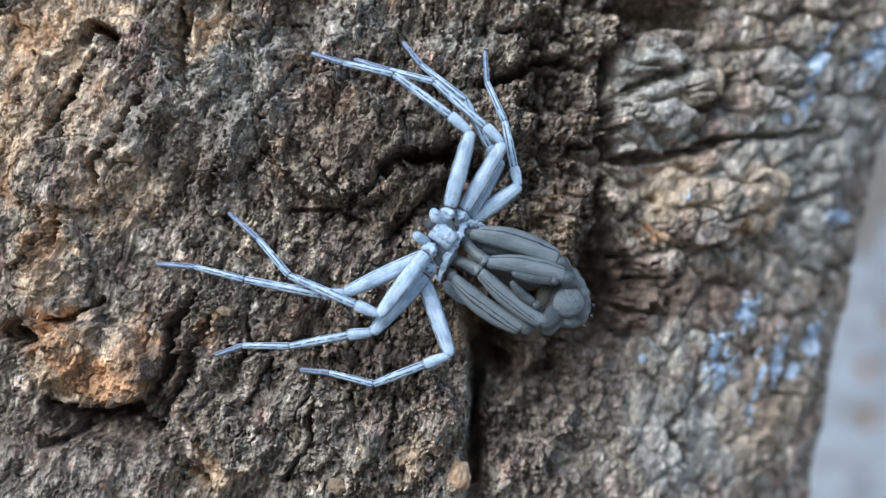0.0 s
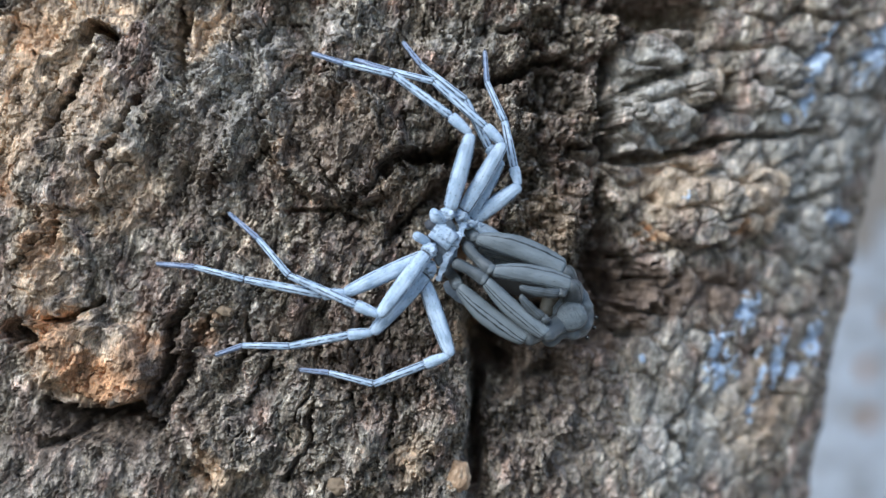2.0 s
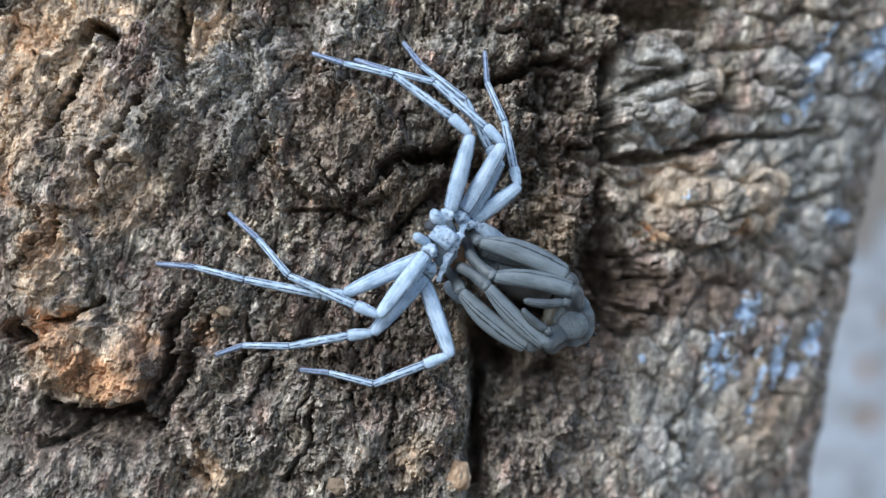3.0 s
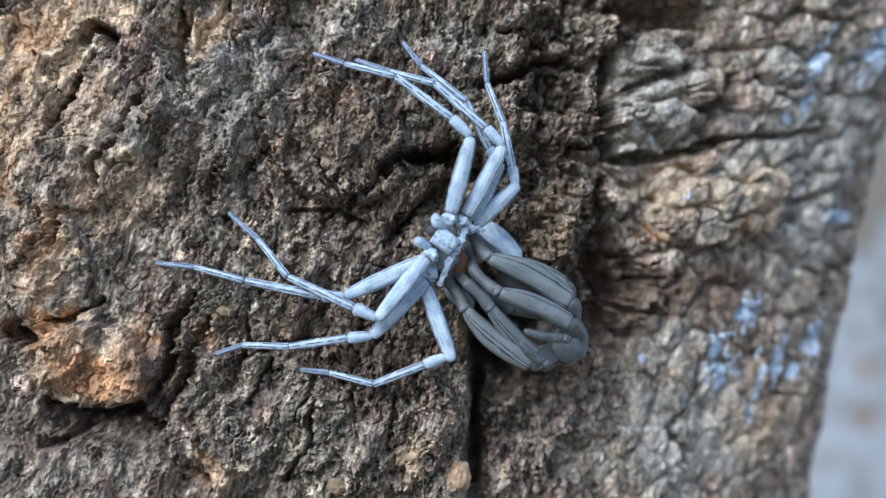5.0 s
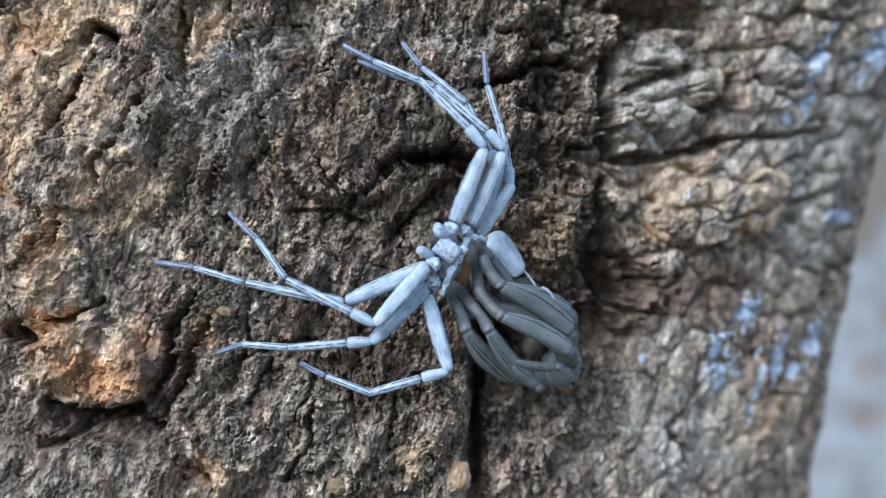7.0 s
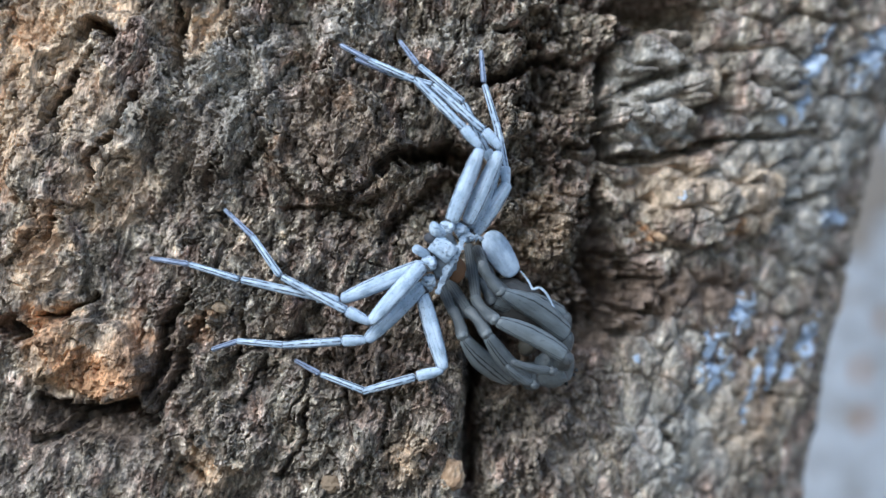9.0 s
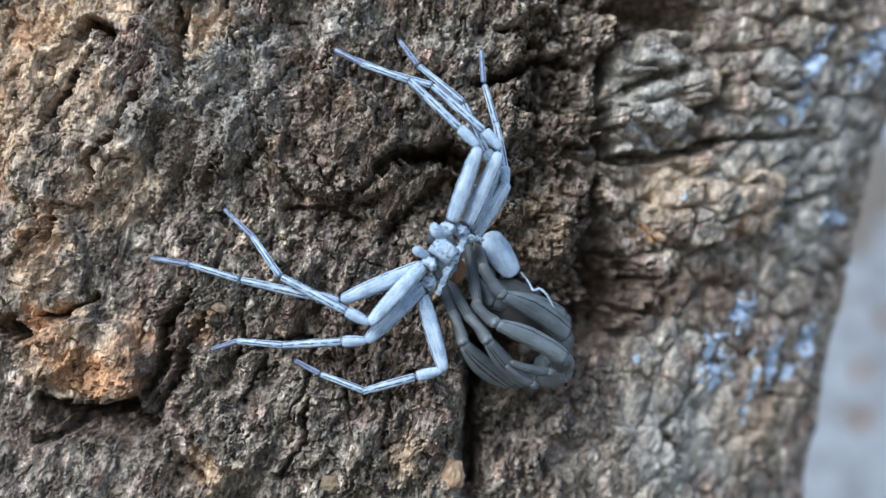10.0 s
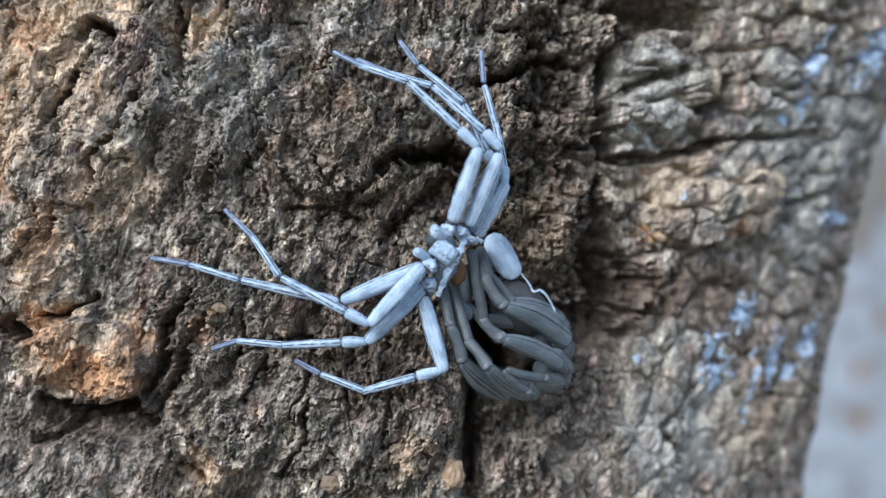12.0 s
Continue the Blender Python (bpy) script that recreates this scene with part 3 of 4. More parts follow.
HUSK_LEGS['X2'] = (
    ((-1.23, -3.6, -0.42), (-4.25, -4.4, -4.44), (-5.86, -4.2, -3.77), (-10.51, -3.0, -1.82), (-12.84, -1.6, 0.71), (-15.39, 1.48, 2.56)),
    ((-1.19, -3.6, -1.44), (-4.6, -4.4, -5.21), (-6.21, -4.2, -4.4), (-10.87, -3.0, -2.07), (-12.92, -1.6, 0.63), (-15.39, 1.45, 2.58)))
HUSK_LEGS['X3'] = (
    ((-1.32, -2.4, -1.91), (-4.79, -3.0, -5.68), (-6.47, -2.8, -5.89), (-10.57, -1.9, -6.73), (-14.0, -1.0, -6.76), (-16.02, -0.17, -7.47)),
    ((-1.2, -2.4, -2.86), (-4.82, -3.0, -6.45), (-6.57, -2.8, -6.56), (-10.63, -1.9, -6.86), (-14.02, -1.0, -6.64), (-16.21, 0.2, -7.39)))
HUSK_LEGS['X4'] = (
    ((-1.25, -2.0, -2.38), (0.5, -2.6, -7.26), (-1.24, -2.4, -7.94), (-4.79, -1.6, -9.39), (-7.96, -0.9, -8.67), (-10.12, 0.27, -8.59)),
    ((-1.08, -2.0, -3.5), (0.4, -2.6, -8.38), (-1.54, -2.4, -8.92), (-5.07, -1.6, -10.01), (-8.29, -0.9, -8.9), (-10.07, 0.49, -8.17)))
HUSK_LEGS['Y1'] = (
    ((0.5, -3.4, 3.04), (1.83, -4.2, 7.84), (0.53, -4.0, 9.01), (-3.36, -3.0, 11.94), (-6.88, -2.0, 12.86), (-9.46, 2.06, 14.18)),
    ((1.0, -3.4, 1.95), (2.63, -4.2, 6.73), (1.37, -4.0, 7.95), (-2.19, -3.0, 11.3), (-5.34, -2.0, 12.46), (-7.54, -0.2, 13.75)))
HUSK_LEGS['Y2'] = (
    ((1.55, -2.6, 2.83), (4.07, -3.4, 7.15), (2.93, -3.2, 8.32), (-0.62, -2.3, 11.53), (-3.7, -1.4, 12.44), (-6.28, 0.55, 13.49)),
    ((2.14, -2.6, 1.7), (4.19, -3.4, 6.65), (3.07, -3.2, 7.93), (-0.53, -2.3, 11.13), (-3.49, -1.4, 12.09), (-6.08, 0.69, 13.42)))
HUSK_LEGS['Y3'] = (
    ((1.89, -1.6, 2.47), (3.94, -2.2, 6.08), (3.2, -2.1, 6.99), (1.61, -1.5, 10.34), (-1.51, -0.8, 12.89), (-2.84, 1.22, 14.81)),
    ((2.48, -1.6, 1.45), (3.99, -2.2, 5.62), (3.28, -2.1, 6.59), (1.63, -1.5, 10.08), (-1.62, -0.8, 12.83), (-2.89, 1.17, 14.73)))
HUSK_LEGS['Y4'] = (
    ((2.13, -1.4, 2.09), (5.24, -1.9, 4.34), (4.94, -1.7, 5.61), (4.32, -0.9, 8.95), (3.12, -0.0, 11.77), (3.0, 1.09, 14.14)),
    ((2.69, -1.4, 1.06), (4.52, -1.9, 4.27), (4.48, -1.7, 5.46), (3.95, -0.9, 8.47), (3.09, -0.0, 11.67), (2.9, 1.02, 14.19)))
# the foreleg that swings: time, then its six joints (across, up); their depths
FORELEG_DEPTHS = (-3.4, -4.2, -4.0, -3.0, -2.0, -0.9)
FORELEG = (
    (0, 0.5, 3.04, 1.83, 7.84, 0.53, 9.01, -3.36, 11.94, -6.88, 12.86, -9.15, 13.7),
    (5, 0.58, 2.65, 1.87, 7.61, 0.61, 8.85, -3.28, 11.82, -6.84, 12.82, -9.11, 13.7),
    (6, 0.58, 2.23, 2.02, 7.16, 0.76, 8.36, -3.01, 11.43, -6.29, 12.55, -8.59, 13.5),
    (6.5, 0.69, 2.11, 2.44, 6.89, 1.22, 8.17, -2.24, 11.47, -5.55, 12.7, -7.8, 13.82),
    (7, 0.85, 2.04, 2.82, 6.81, 1.76, 8.13, -1.51, 11.47, -4.85, 13.02, -7.01, 14.3),
    (8.8, 0.89, 1.95, 2.78, 6.73, 1.71, 8.03, -1.57, 11.38, -4.84, 12.93, -6.97, 14.19),
    (10.5, 0.97, 1.98, 2.59, 6.8, 1.33, 8.03, -2.19, 11.37, -5.34, 12.5, -7.4, 13.64),
    (12, 1.0, 1.95, 2.63, 6.73, 1.37, 7.95, -2.19, 11.3, -5.34, 12.46, -7.47, 13.64))

# the new legs, time by time: knee, body end, next joint down the leg, mouth of the old skin (across, up), in mm; before them three depths
STAGES = (0, 1.5, 3, 4.8, 6, 7, 9.5, 12)
NEW_LEGS = {}
NEW_LEGS['A'] = ((-2.0, -1.5, -1.8), (
    (1.72, 1.13, 8.89, -1.06, 1.1, 1.61, 1.23, 2.02),
    (2.11, 0.82, 9.04, -1.53, 1.49, 1.8, 1.35, 2.02),
    (2.5, 0.51, 8.97, -2.08, 1.72, 1.61, 1.51, 1.94),
    (3.05, -0.43, 8.89, -3.5, 2.12, 1.02, 1.51, 1.7),
    (3.67, -1.6, 9.04, -4.76, 2.51, 0.12, 2.02, 1.31),
    (3.99, -2.54, 9.04, -5.86, 2.9, -0.74, 2.54, 0.24),
    (4.38, -3.15, 9.15, -6.13, 3.12, -1.29, 2.64, 0.04),
    (4.55, -4.01, 9.0, -6.52, 3.37, -2.23, 2.91, -0.04)))
NEW_LEGS['B'] = ((-2.6, -2.2, -2.4), (
    (2.95, -0.89, 8.54, -1.91, 1.4, 0.74, 1.11, 1.43),
    (3.26, -1.32, 8.81, -2.38, 1.63, 0.35, 1.23, 1.43),
    (3.45, -1.9, 9.2, -2.89, 1.87, -0.35, 1.35, 1.31),
    (3.73, -2.87, 8.89, -4.95, 2.1, -1.32, 1.43, 0.83),
    (4.04, -3.65, 9.01, -6.08, 2.41, -1.98, 1.63, 0.83),
    (4.0, -4.62, 8.89, -7.06, 2.57, -2.92, 2.02, 0.44),
    (3.98, -5.08, 8.9, -7.56, 2.65, -3.74, 2.04, 0.35),
    (4.45, -6.24, 8.7, -8.11, 3.21, -5.09, 2.2, -0.04)))
NEW_LEGS['C'] = ((-2.6, -2.0, -2.4), (
    (2.48, -1.51, 7.47, -5.51, 0.7, -0.74, 0.24, -0.56),
    (2.79, -1.98, 7.47, -5.9, 0.86, -0.97, 0.32, -0.67),
    (3.03, -2.56, 7.19, -6.61, 1.32, -1.36, 0.24, -0.83),
    (3.26, -3.84, 7.08, -7.66, 1.71, -2.3, 0.44, -0.95),
    (3.07, -4.93, 6.57, -9.03, 1.87, -3.27, 0.44, -1.35),
    (3.18, -5.59, 6.29, -9.42, 2.1, -4.05, 0.44, -1.94),
    (3.41, -6.13, 6.35, -9.32, 2.2, -4.63, 0.47, -1.96),
    (3.46, -8.19, 6.08, -9.99, 2.21, -6.66, 0.83, -2.43)))
NEW_LEGS['D'] = ((-1.8, -1.0, -1.9), (
    (0.63, -1.92, 6.37, -6.09, 0.08, -1.13, 0.04, -0.95),
    (0.94, -2.39, 6.37, -6.41, 0.23, -1.53, 0.04, -1.07),
    (1.21, -2.9, 6.37, -7.08, 0.47, -1.68, 0.04, -1.23),
    (1.49, -4.0, 6.57, -8.07, 0.51, -2.39, 0.24, -1.86),
    (1.61, -5.13, 5.58, -8.98, 0.59, -3.09, 0.16, -1.86),
    (1.61, -5.64, 5.18, -9.14, 0.94, -3.95, 0.24, -2.34),
    (1.75, -6.4, 5.16, -9.2, 1.07, -4.59, 0.16, -2.36),
    (1.69, -7.81, 4.65, -10.0, 0.84, -5.42, 0.24, -2.44)))
NEW_LEGS['E'] = ((-0.3, 0, -0.3), (
    (2.63, 0.04, 8.04, -0.96, 2.03, 0.84, 1.82, 1.82),
    (2.83, 0.04, 8.24, -1.16, 2.15, 0.64, 1.9, 1.82),
    (3.11, -0.28, 8.84, -1.76, 2.43, 0.44, 2.02, 1.7),
    (3.91, -0.68, 9.04, -2.56, 2.63, 0.44, 2.14, 1.55),
    (4.63, -1.87, 9.04, -3.56, 2.95, 0.04, 2.42, 1.15),
    (4.83, -2.83, 9.12, -4.56, 3.27, -0.56, 2.81, 0.12),
    (4.95, -3.53, 9.06, -4.8, 3.83, -2.43, 2.91, -0.04),
    (5.15, -3.81, 8.99, -5.28, 3.58, -2.03, 3.11, -0.24)))
NEW_LEGS['F'] = ((0.6, 1.0, 0.4), (
    (3.47, -0.36, 7.12, -1.38, 2.25, 0.04, 1.43, 0.44),
    (3.47, -0.56, 7.33, -1.58, 2.25, -0.16, 1.43, 0.36),
    (3.87, -1.37, 8.34, -1.98, 2.65, -0.76, 1.51, 0.2),
    (4.88, -4.19, 8.14, -4.82, 3.26, -3.18, 1.63, -0.36),
    (4.67, -4.39, 7.93, -4.82, 2.85, -3.58, 1.63, -0.56),
    (3.87, -4.19, 8.14, -5.42, 2.65, -3.18, 1.43, -0.83),
    (3.8, -3.86, 7.47, -4.86, 2.97, -2.45, 1.54, -1.24),
    (3.2, -5.16, 7.07, -5.47, 2.1, -4.31, 1.66, -1.44)))

# ways of the body's parts at the same times, in mm
STERNUM_WAY = (
    (8.71, -2.4, -3.7),
    (8.91, -2.4, -4.36),
    (9.1, -2.4, -5.21),
    (8.79, -2.4, -6.57),
    (8.52, -2.4, -7.74),
    (8.33, -2.4, -8.64),
    (8.22, -2.4, -8.79),
    (8.15, -2.4, -9.18))
ABDOMEN_WAY = (
    (5.15, 1.9, -1.19),
    (5.48, 1.9, -1.51),
    (5.89, 1.9, -1.92),
    (6.18, 1.9, -2.74),
    (6.18, 1.9, -3.44),
    (5.89, 1.9, -3.97),
    (5.7, 1.9, -4.19),
    (5.9, 1.9, -4.31))
LID_WAY = (
    (3.17, 1.4, 0.37),
    (3.42, 1.4, 0.53),
    (3.62, 1.4, 0.45),
    (4.11, 1.4, 0.37),
    (4.35, 1.4, 0.16),
    (4.51, 1.4, -0.37),
    (4.46, 1.4, -0.44),
    (4.62, 1.4, -0.6))
PALP_A = (
    (4.54, -3.3, -1.62),
    (4.93, -3.3, -2.27),
    (4.93, -3.3, -3.5),
    (5.16, -3.3, -5.27),
    (5.08, -3.3, -6.7),
    (4.77, -3.3, -7.66),
    (5.01, -3.3, -7.72),
    (4.9, -3.3, -8.3))
PALP_B = (
    (7.5, -2.9, -2.17),
    (7.81, -2.9, -2.78),
    (8.35, -2.9, -3.67),
    (8.35, -2.9, -5.84),
    (7.89, -2.9, -7.42),
    (7.81, -2.9, -8.08),
    (7.71, -2.9, -8.43),
    (7.4, -2.9, -8.9))
PALP_C = (
    (4.55, -3.2, -2.16),
    (4.86, -3.2, -2.58),
    (5.05, -3.2, -3.81),
    (4.86, -3.2, -5.82),
    (4.78, -3.2, -6.97),
    (4.66, -3.2, -7.94),
    (4.82, -3.2, -8.12),
    (4.44, -3.2, -8.31))
PALP_D = (
    (6.3, -2.9, -3.75),
    (6.73, -2.9, -4.41),
    (7.12, -2.9, -5.57),
    (7.0, -2.9, -7.58),
    (6.88, -2.9, -8.78),
    (6.5, -2.9, -9.44),
    (6.51, -2.9, -9.29),
    (6.21, -2.9, -9.8))
CHELICERA_WAY = (
    (7.43, -0.2, -3.35),
    (7.63, -0.2, -3.63),
    (8.02, -0.2, -4.59),
    (7.63, -0.2, -5.75),
    (6.83, -0.2, -6.23),
    (6.63, -0.2, -6.75),
    (6.78, -0.2, -6.8),
    (6.59, -0.2, -7.2))

# landmarks of the shed skin at the start, in mm
HUSK_STERNUM = (0.04, -3.0, 0.93)
HUSK_PALP_UP = (-0.46, -3.6, 2.49)
HUSK_PALP_LOW = (-1.5, -3.4, 0.77)
RIM_TOP = (2.26, -2.4, 1.75)
RIM_MID = (0.85, -2.9, 0.35)
RIM_LOW = (-0.31, -2.4, -2.22)
FLAP = (1.13, 0.6, -3.1)
HUSK_DROP = (0.31, 0.0, -1.19)

# ---- building helpers ----
def mesh_object(name, bm, material, parent=None, label="", smooth=True):
    data = bpy.data.meshes.new(name)
    bm.to_mesh(data)
    bm.free()
    data.materials.append(material)
    if smooth:
        for poly in data.polygons:
            poly.use_smooth = True
    ob = new(name, data)
    ob.parent = parent
    if label:
        ob["label"] = label
    return ob


def part(name, bm, material, parent, label=""):
    return mesh_object(name, bm, material, parent, label)


def tube(length, radius, rings=16, sides=14, flat=1.0, wobble=0.0, seed=0, bend=0.0):
    """A closed limb segment from 0 to length along x (mm); radius(u) gives its half thickness."""
    bm = bmesh.new()
    rnd = random.Random(seed)
    loops = []
    for i in range(rings + 1):
        u = 0.5 - 0.5 * math.cos(math.pi * i / rings)
        r = radius(u)
        side = bend * math.sin(math.pi * u)
        loop = []
        for k in range(sides):
            a = 2 * math.pi * k / sides
            q = r * (1 + wobble * rnd.uniform(-1, 1))
            loop.append(bm.verts.new(Vector((u * length, side + q * math.sin(a), flat * q * math.cos(a))) * MM))
        loops.append(loop)
    for a, b in zip(loops, loops[1:]):
        for k in range(sides):
            bm.faces.new((a[k], a[(k + 1) % sides], b[(k + 1) % sides], b[k]))
    bm.faces.new(loops[0][::-1])
    bm.faces.new(loops[-1])
    bmesh.ops.recalc_face_normals(bm, faces=bm.faces)
    return bm


def ends(u, blunt=0.08):
    """1 along the segment, falling to 0 at its two rounded ends."""
    a = min(1.0, u / blunt, (1 - u) / blunt)
    return math.sqrt(max(0.0, 1 - (1 - a) ** 2)) * 0.97 + 0.03


def ball(rx, ry, rz, wobble=0.0, seed=0, detail=4):
    bm = bmesh.new()
    bmesh.ops.create_icosphere(bm, subdivisions=detail, radius=1.0)
    for v in bm.verts:
        k = 1 + wobble * noise.fractal(v.co * 1.7 + Vector((seed * 3.1, 0, 0)), 1.0, 2.0, 4)
        v.co = Vector((v.co.x * rx, v.co.y * ry, v.co.z * rz)) * k * MM
    return bm


def sheet(points, width, thick, ragged, seed, bulge=0.25):
    """A thin torn strip of skin along a few points (mm), with uneven edges and real thickness."""
    way = []
    knots = [Vector(p) for p in (points[0], *points, points[-1])]
    for a, b, c, d in zip(knots, knots[1:], knots[2:], knots[3:]):
        for i in range(9):
            u = i / 9
            way.append(0.5 * (2 * b + (c - a) * u + (2 * a - 5 * b + 4 * c - d) * u * u + (3 * b - a - 3 * c + d) * u ** 3))
    way.append(Vector(points[-1]))
    bm = bmesh.new()
    rows = []
    for i, p in enumerate(way):
        t = (way[min(i + 1, len(way) - 1)] - way[max(i - 1, 0)]).normalized()
        side = t.cross(Vector((0, -1, 0))).normalized()
        w = width * (1 - 0.5 * abs(2 * i / (len(way) - 1) - 1) ** 3)
        row = []
        for k in range(5):
            u = k / 4 - 0.5
            jag = ragged * (abs(u) * 2) ** 2 * 1.6 * noise.noise(Vector((i * 0.45, k * 1.7, seed)))
            lift = Vector((0, -bulge * width * (1 - 4 * u * u), 0))
            row.append(bm.verts.new((p + side * (u * w + jag) + lift + Vector((0, ragged * noise.noise(Vector((i * 0.5, k * 0.8, seed + 7.0))), 0))) * MM))
        rows.append(row)
    for a, b in zip(rows, rows[1:]):
        for k in range(4):
            bm.faces.new((a[k], a[k + 1], b[k + 1], b[k]))
    bmesh.ops.recalc_face_normals(bm, faces=bm.faces)
    bmesh.ops.solidify(bm, geom=bm.faces[:], thickness=thick * MM)
    return bm


def along(a, b):
    """Pose of a segment that starts at a and points to b (mm), its z axis turned to the open side of the trunk."""
    a, b = Vector(a), Vector(b)
    x = (b - a).normalized()
    z = (Vector((0, -1, 0)) - x * x.dot(Vector((0, -1, 0)))).normalized()
    m = Matrix((x, z.cross(x), z)).transposed().to_4x4()
    m.translation = a * MM
    return m


# ---- ground, wall, trunk ----
def box(name, lo, hi, material):
    bm = bmesh.new()
    bmesh.ops.create_cube(bm, size=1.0)
    for v in bm.verts:
        v.co = Vector([l + (c + 0.5) * (h - l) for l, h, c in zip(lo, hi, v.co)])
    return mesh_object(name, bm, material, smooth=False)


ground = box("ground", (-40, -40, -0.3), (40, 40, 0.0), SOIL)
tagged(ground, "bare brown soil round the foot of the tree", "ground", kind="structure")
wall = box("wall_north", (-2.5, 0.30, 0.0), (2.5, 0.45, 2.6), WALL)
tagged(wall, "pale grey plastered wall with rusty orange spots", "wall", kind="structure")


def add_stains():
    """Rusty and tan blotches that stand a little proud of the plaster, the big tan ones added for the trunk's blurred
    edge: across, up, half width, half height (mm).
    """
    for i, (x, z, rx, rz, material) in enumerate((
            (134.5, -38, 1.7, 2.6, RUST_STAIN), (135, -53.5, 1.9, 2.6, RUST_STAIN), (129, -52, 1.3, 2.0, TAN_BLOTCH),
            (131, -14, 1.5, 2.2, TAN_BLOTCH), (138, 22, 5.5, 10.0, TAN_BLOTCH), (133, 6, 4.0, 6.0, TAN_BLOTCH), (142, -22, 1.6, 2.2, RUST_STAIN))):
        ob = part("wall_blotch", ball(1.3 * rx, 0.7, 1.3 * rz, 0.35, i + 50, 4), material, wall, "rusty to tan blotch on the plaster")
        ob.location = (x * MM, 0.30, HOME.z + z * MM)


add_stains()


def grid_mesh(name, points, close=False):
    rows, cols = points.shape[:2]
    data = bpy.data.meshes.new(name)
    index = np.arange(rows * cols).reshape(rows, cols)
    a, b = index[:-1, :], index[1:, :]
    if close:
        quads = np.stack([a, np.roll(a, -1, 1), np.roll(b, -1, 1), b], -1).reshape(-1, 4)
    else:
        quads = np.stack([a[:, :-1], a[:, 1:], b[:, 1:], b[:, :-1]], -1).reshape(-1, 4)
    data.vertices.add(rows * cols)
    data.vertices.foreach_set("co", points.astype(np.float32).ravel())
    data.loops.add(quads.size)
    data.loops.foreach_set("vertex_index", quads.astype(np.int32).ravel())
    data.polygons.add(len(quads))
    data.polygons.foreach_set("loop_start", np.arange(0, quads.size, 4, dtype=np.int32))
    data.polygons.foreach_set("use_smooth", np.ones(len(quads), dtype=bool))
    data.update(calc_edges=True)
    return data


def growing(start, stop, first, factor):
    """Steps that widen as they leave the seen stretch."""
    made, at, wide = [], start, first
    while at < stop:
        at += wide
        wide = min(wide * factor, 25.0)
        made.append(min(at, stop))
    return made


def build_trunk():
    trunk = new("tree_trunk")
    trunk.location = (0, 0.03, 0)
    tagged(trunk, "old tree trunk with rough, cracked grey-brown bark", "tree")
    s = np.concatenate([-np.array(growing(32, 80, 0.10, 1.12))[::-1], np.arange(-32, 14, 0.064), np.arange(14, 56, 0.105), np.array(growing(56, 74, 0.12, 1.12))])
    z = np.concatenate([-np.array(growing(19, 1205, 0.07, 1.09))[::-1], np.arange(-19, 19, 0.064), np.array(growing(19, 700, 0.07, 1.09))])
    ss, zz = np.meshgrid(s, z)
    front = surface(ss, zz)
    # the far side closes the trunk in a plain round
    last, first = front[:, -1:], front[:, :1]
    u = np.linspace(0, 1, 42)[1:-1][None, :, None]
    bow_a, bow_b = last + np.array([0.02, 0.13, 0]), first + np.array([-0.04, 0.14, 0])
    back = (1 - u) ** 3 * last + 3 * u * (1 - u) ** 2 * bow_a + 3 * u * u * (1 - u) * bow_b + u ** 3 * first
    points = np.concatenate([front, back], axis=1)
    points[..., 1] -= 0.03
    data = grid_mesh("bark", points, close=True)
    ws, wz = stain_warp(ss, zz)
    for key, spots in (("tan", TAN), ("rust", RUST), ("grey", GREY), ("umber_shade", UMBER_SHADE)):
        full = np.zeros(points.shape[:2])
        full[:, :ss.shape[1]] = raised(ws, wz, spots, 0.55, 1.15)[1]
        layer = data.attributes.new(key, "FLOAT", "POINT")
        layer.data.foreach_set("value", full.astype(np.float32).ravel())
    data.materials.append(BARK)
    bark = new("bark", data)
    bark.parent = trunk
    return trunk


# lichen: round the trunk, up, half width, half height
LICHEN_SPOTS = (
    (29.6, -5.1, 1.7, 1.4),
    (26.0, -7.8, 1.5, 1.2),
    (27.2, -9.9, 1.9, 1.4),
    (34.8, -9.3, 1.0, 2.6),
    (40.1, -7.7, 1.3, 1.9),
    (36.8, 17.2, 1.9, 2.7),
    (30.5, 14.8, 0.7, 3.8),
    (32.0, -11.4, 0.5, 3.0),
    (19.5, 4.3, 0.4, 0.4),
    (17.4, -8.4, 0.35, 0.35),
    (37.4, -10.4, 0.7, 1.0),
    (40.8, 2.8, 3.1, 0.8),
    (29.0, 10.6, 1.0, 0.5))


def add_lichen(trunk):
    for i, (cs, cz, rx, rz) in enumerate(LICHEN_SPOTS):
        ss, zz = np.meshgrid(np.arange(cs - 1.5 * rx, cs + 1.5 * rx, 0.09), np.arange(cz - 1.5 * rz, cz + 1.5 * rz, 0.09))
        keep = oval(ss, zz, cs, cz, rx, rz, 0) + 0.8 * clouds(ss / 0.8, zz / 0.8, 211 + i, 4, 0.7) < 0.95
        points = surface(ss, zz, 0.16)
        points[..., 1] -= 0.03
        bm = bmesh.new()
        made = {}
        for r, c in zip(*np.nonzero(keep)):
            made[(r, c)] = bm.verts.new(points[r, c])
        for r, c in list(made):
            quad = [(r, c), (r, c + 1), (r + 1, c + 1), (r + 1, c)]
            if all(q in made for q in quad):
                bm.faces.new([made[q] for q in quad])
        part("lichen_patch", bm, LICHEN, trunk, "powdery blue-white lichen patch")


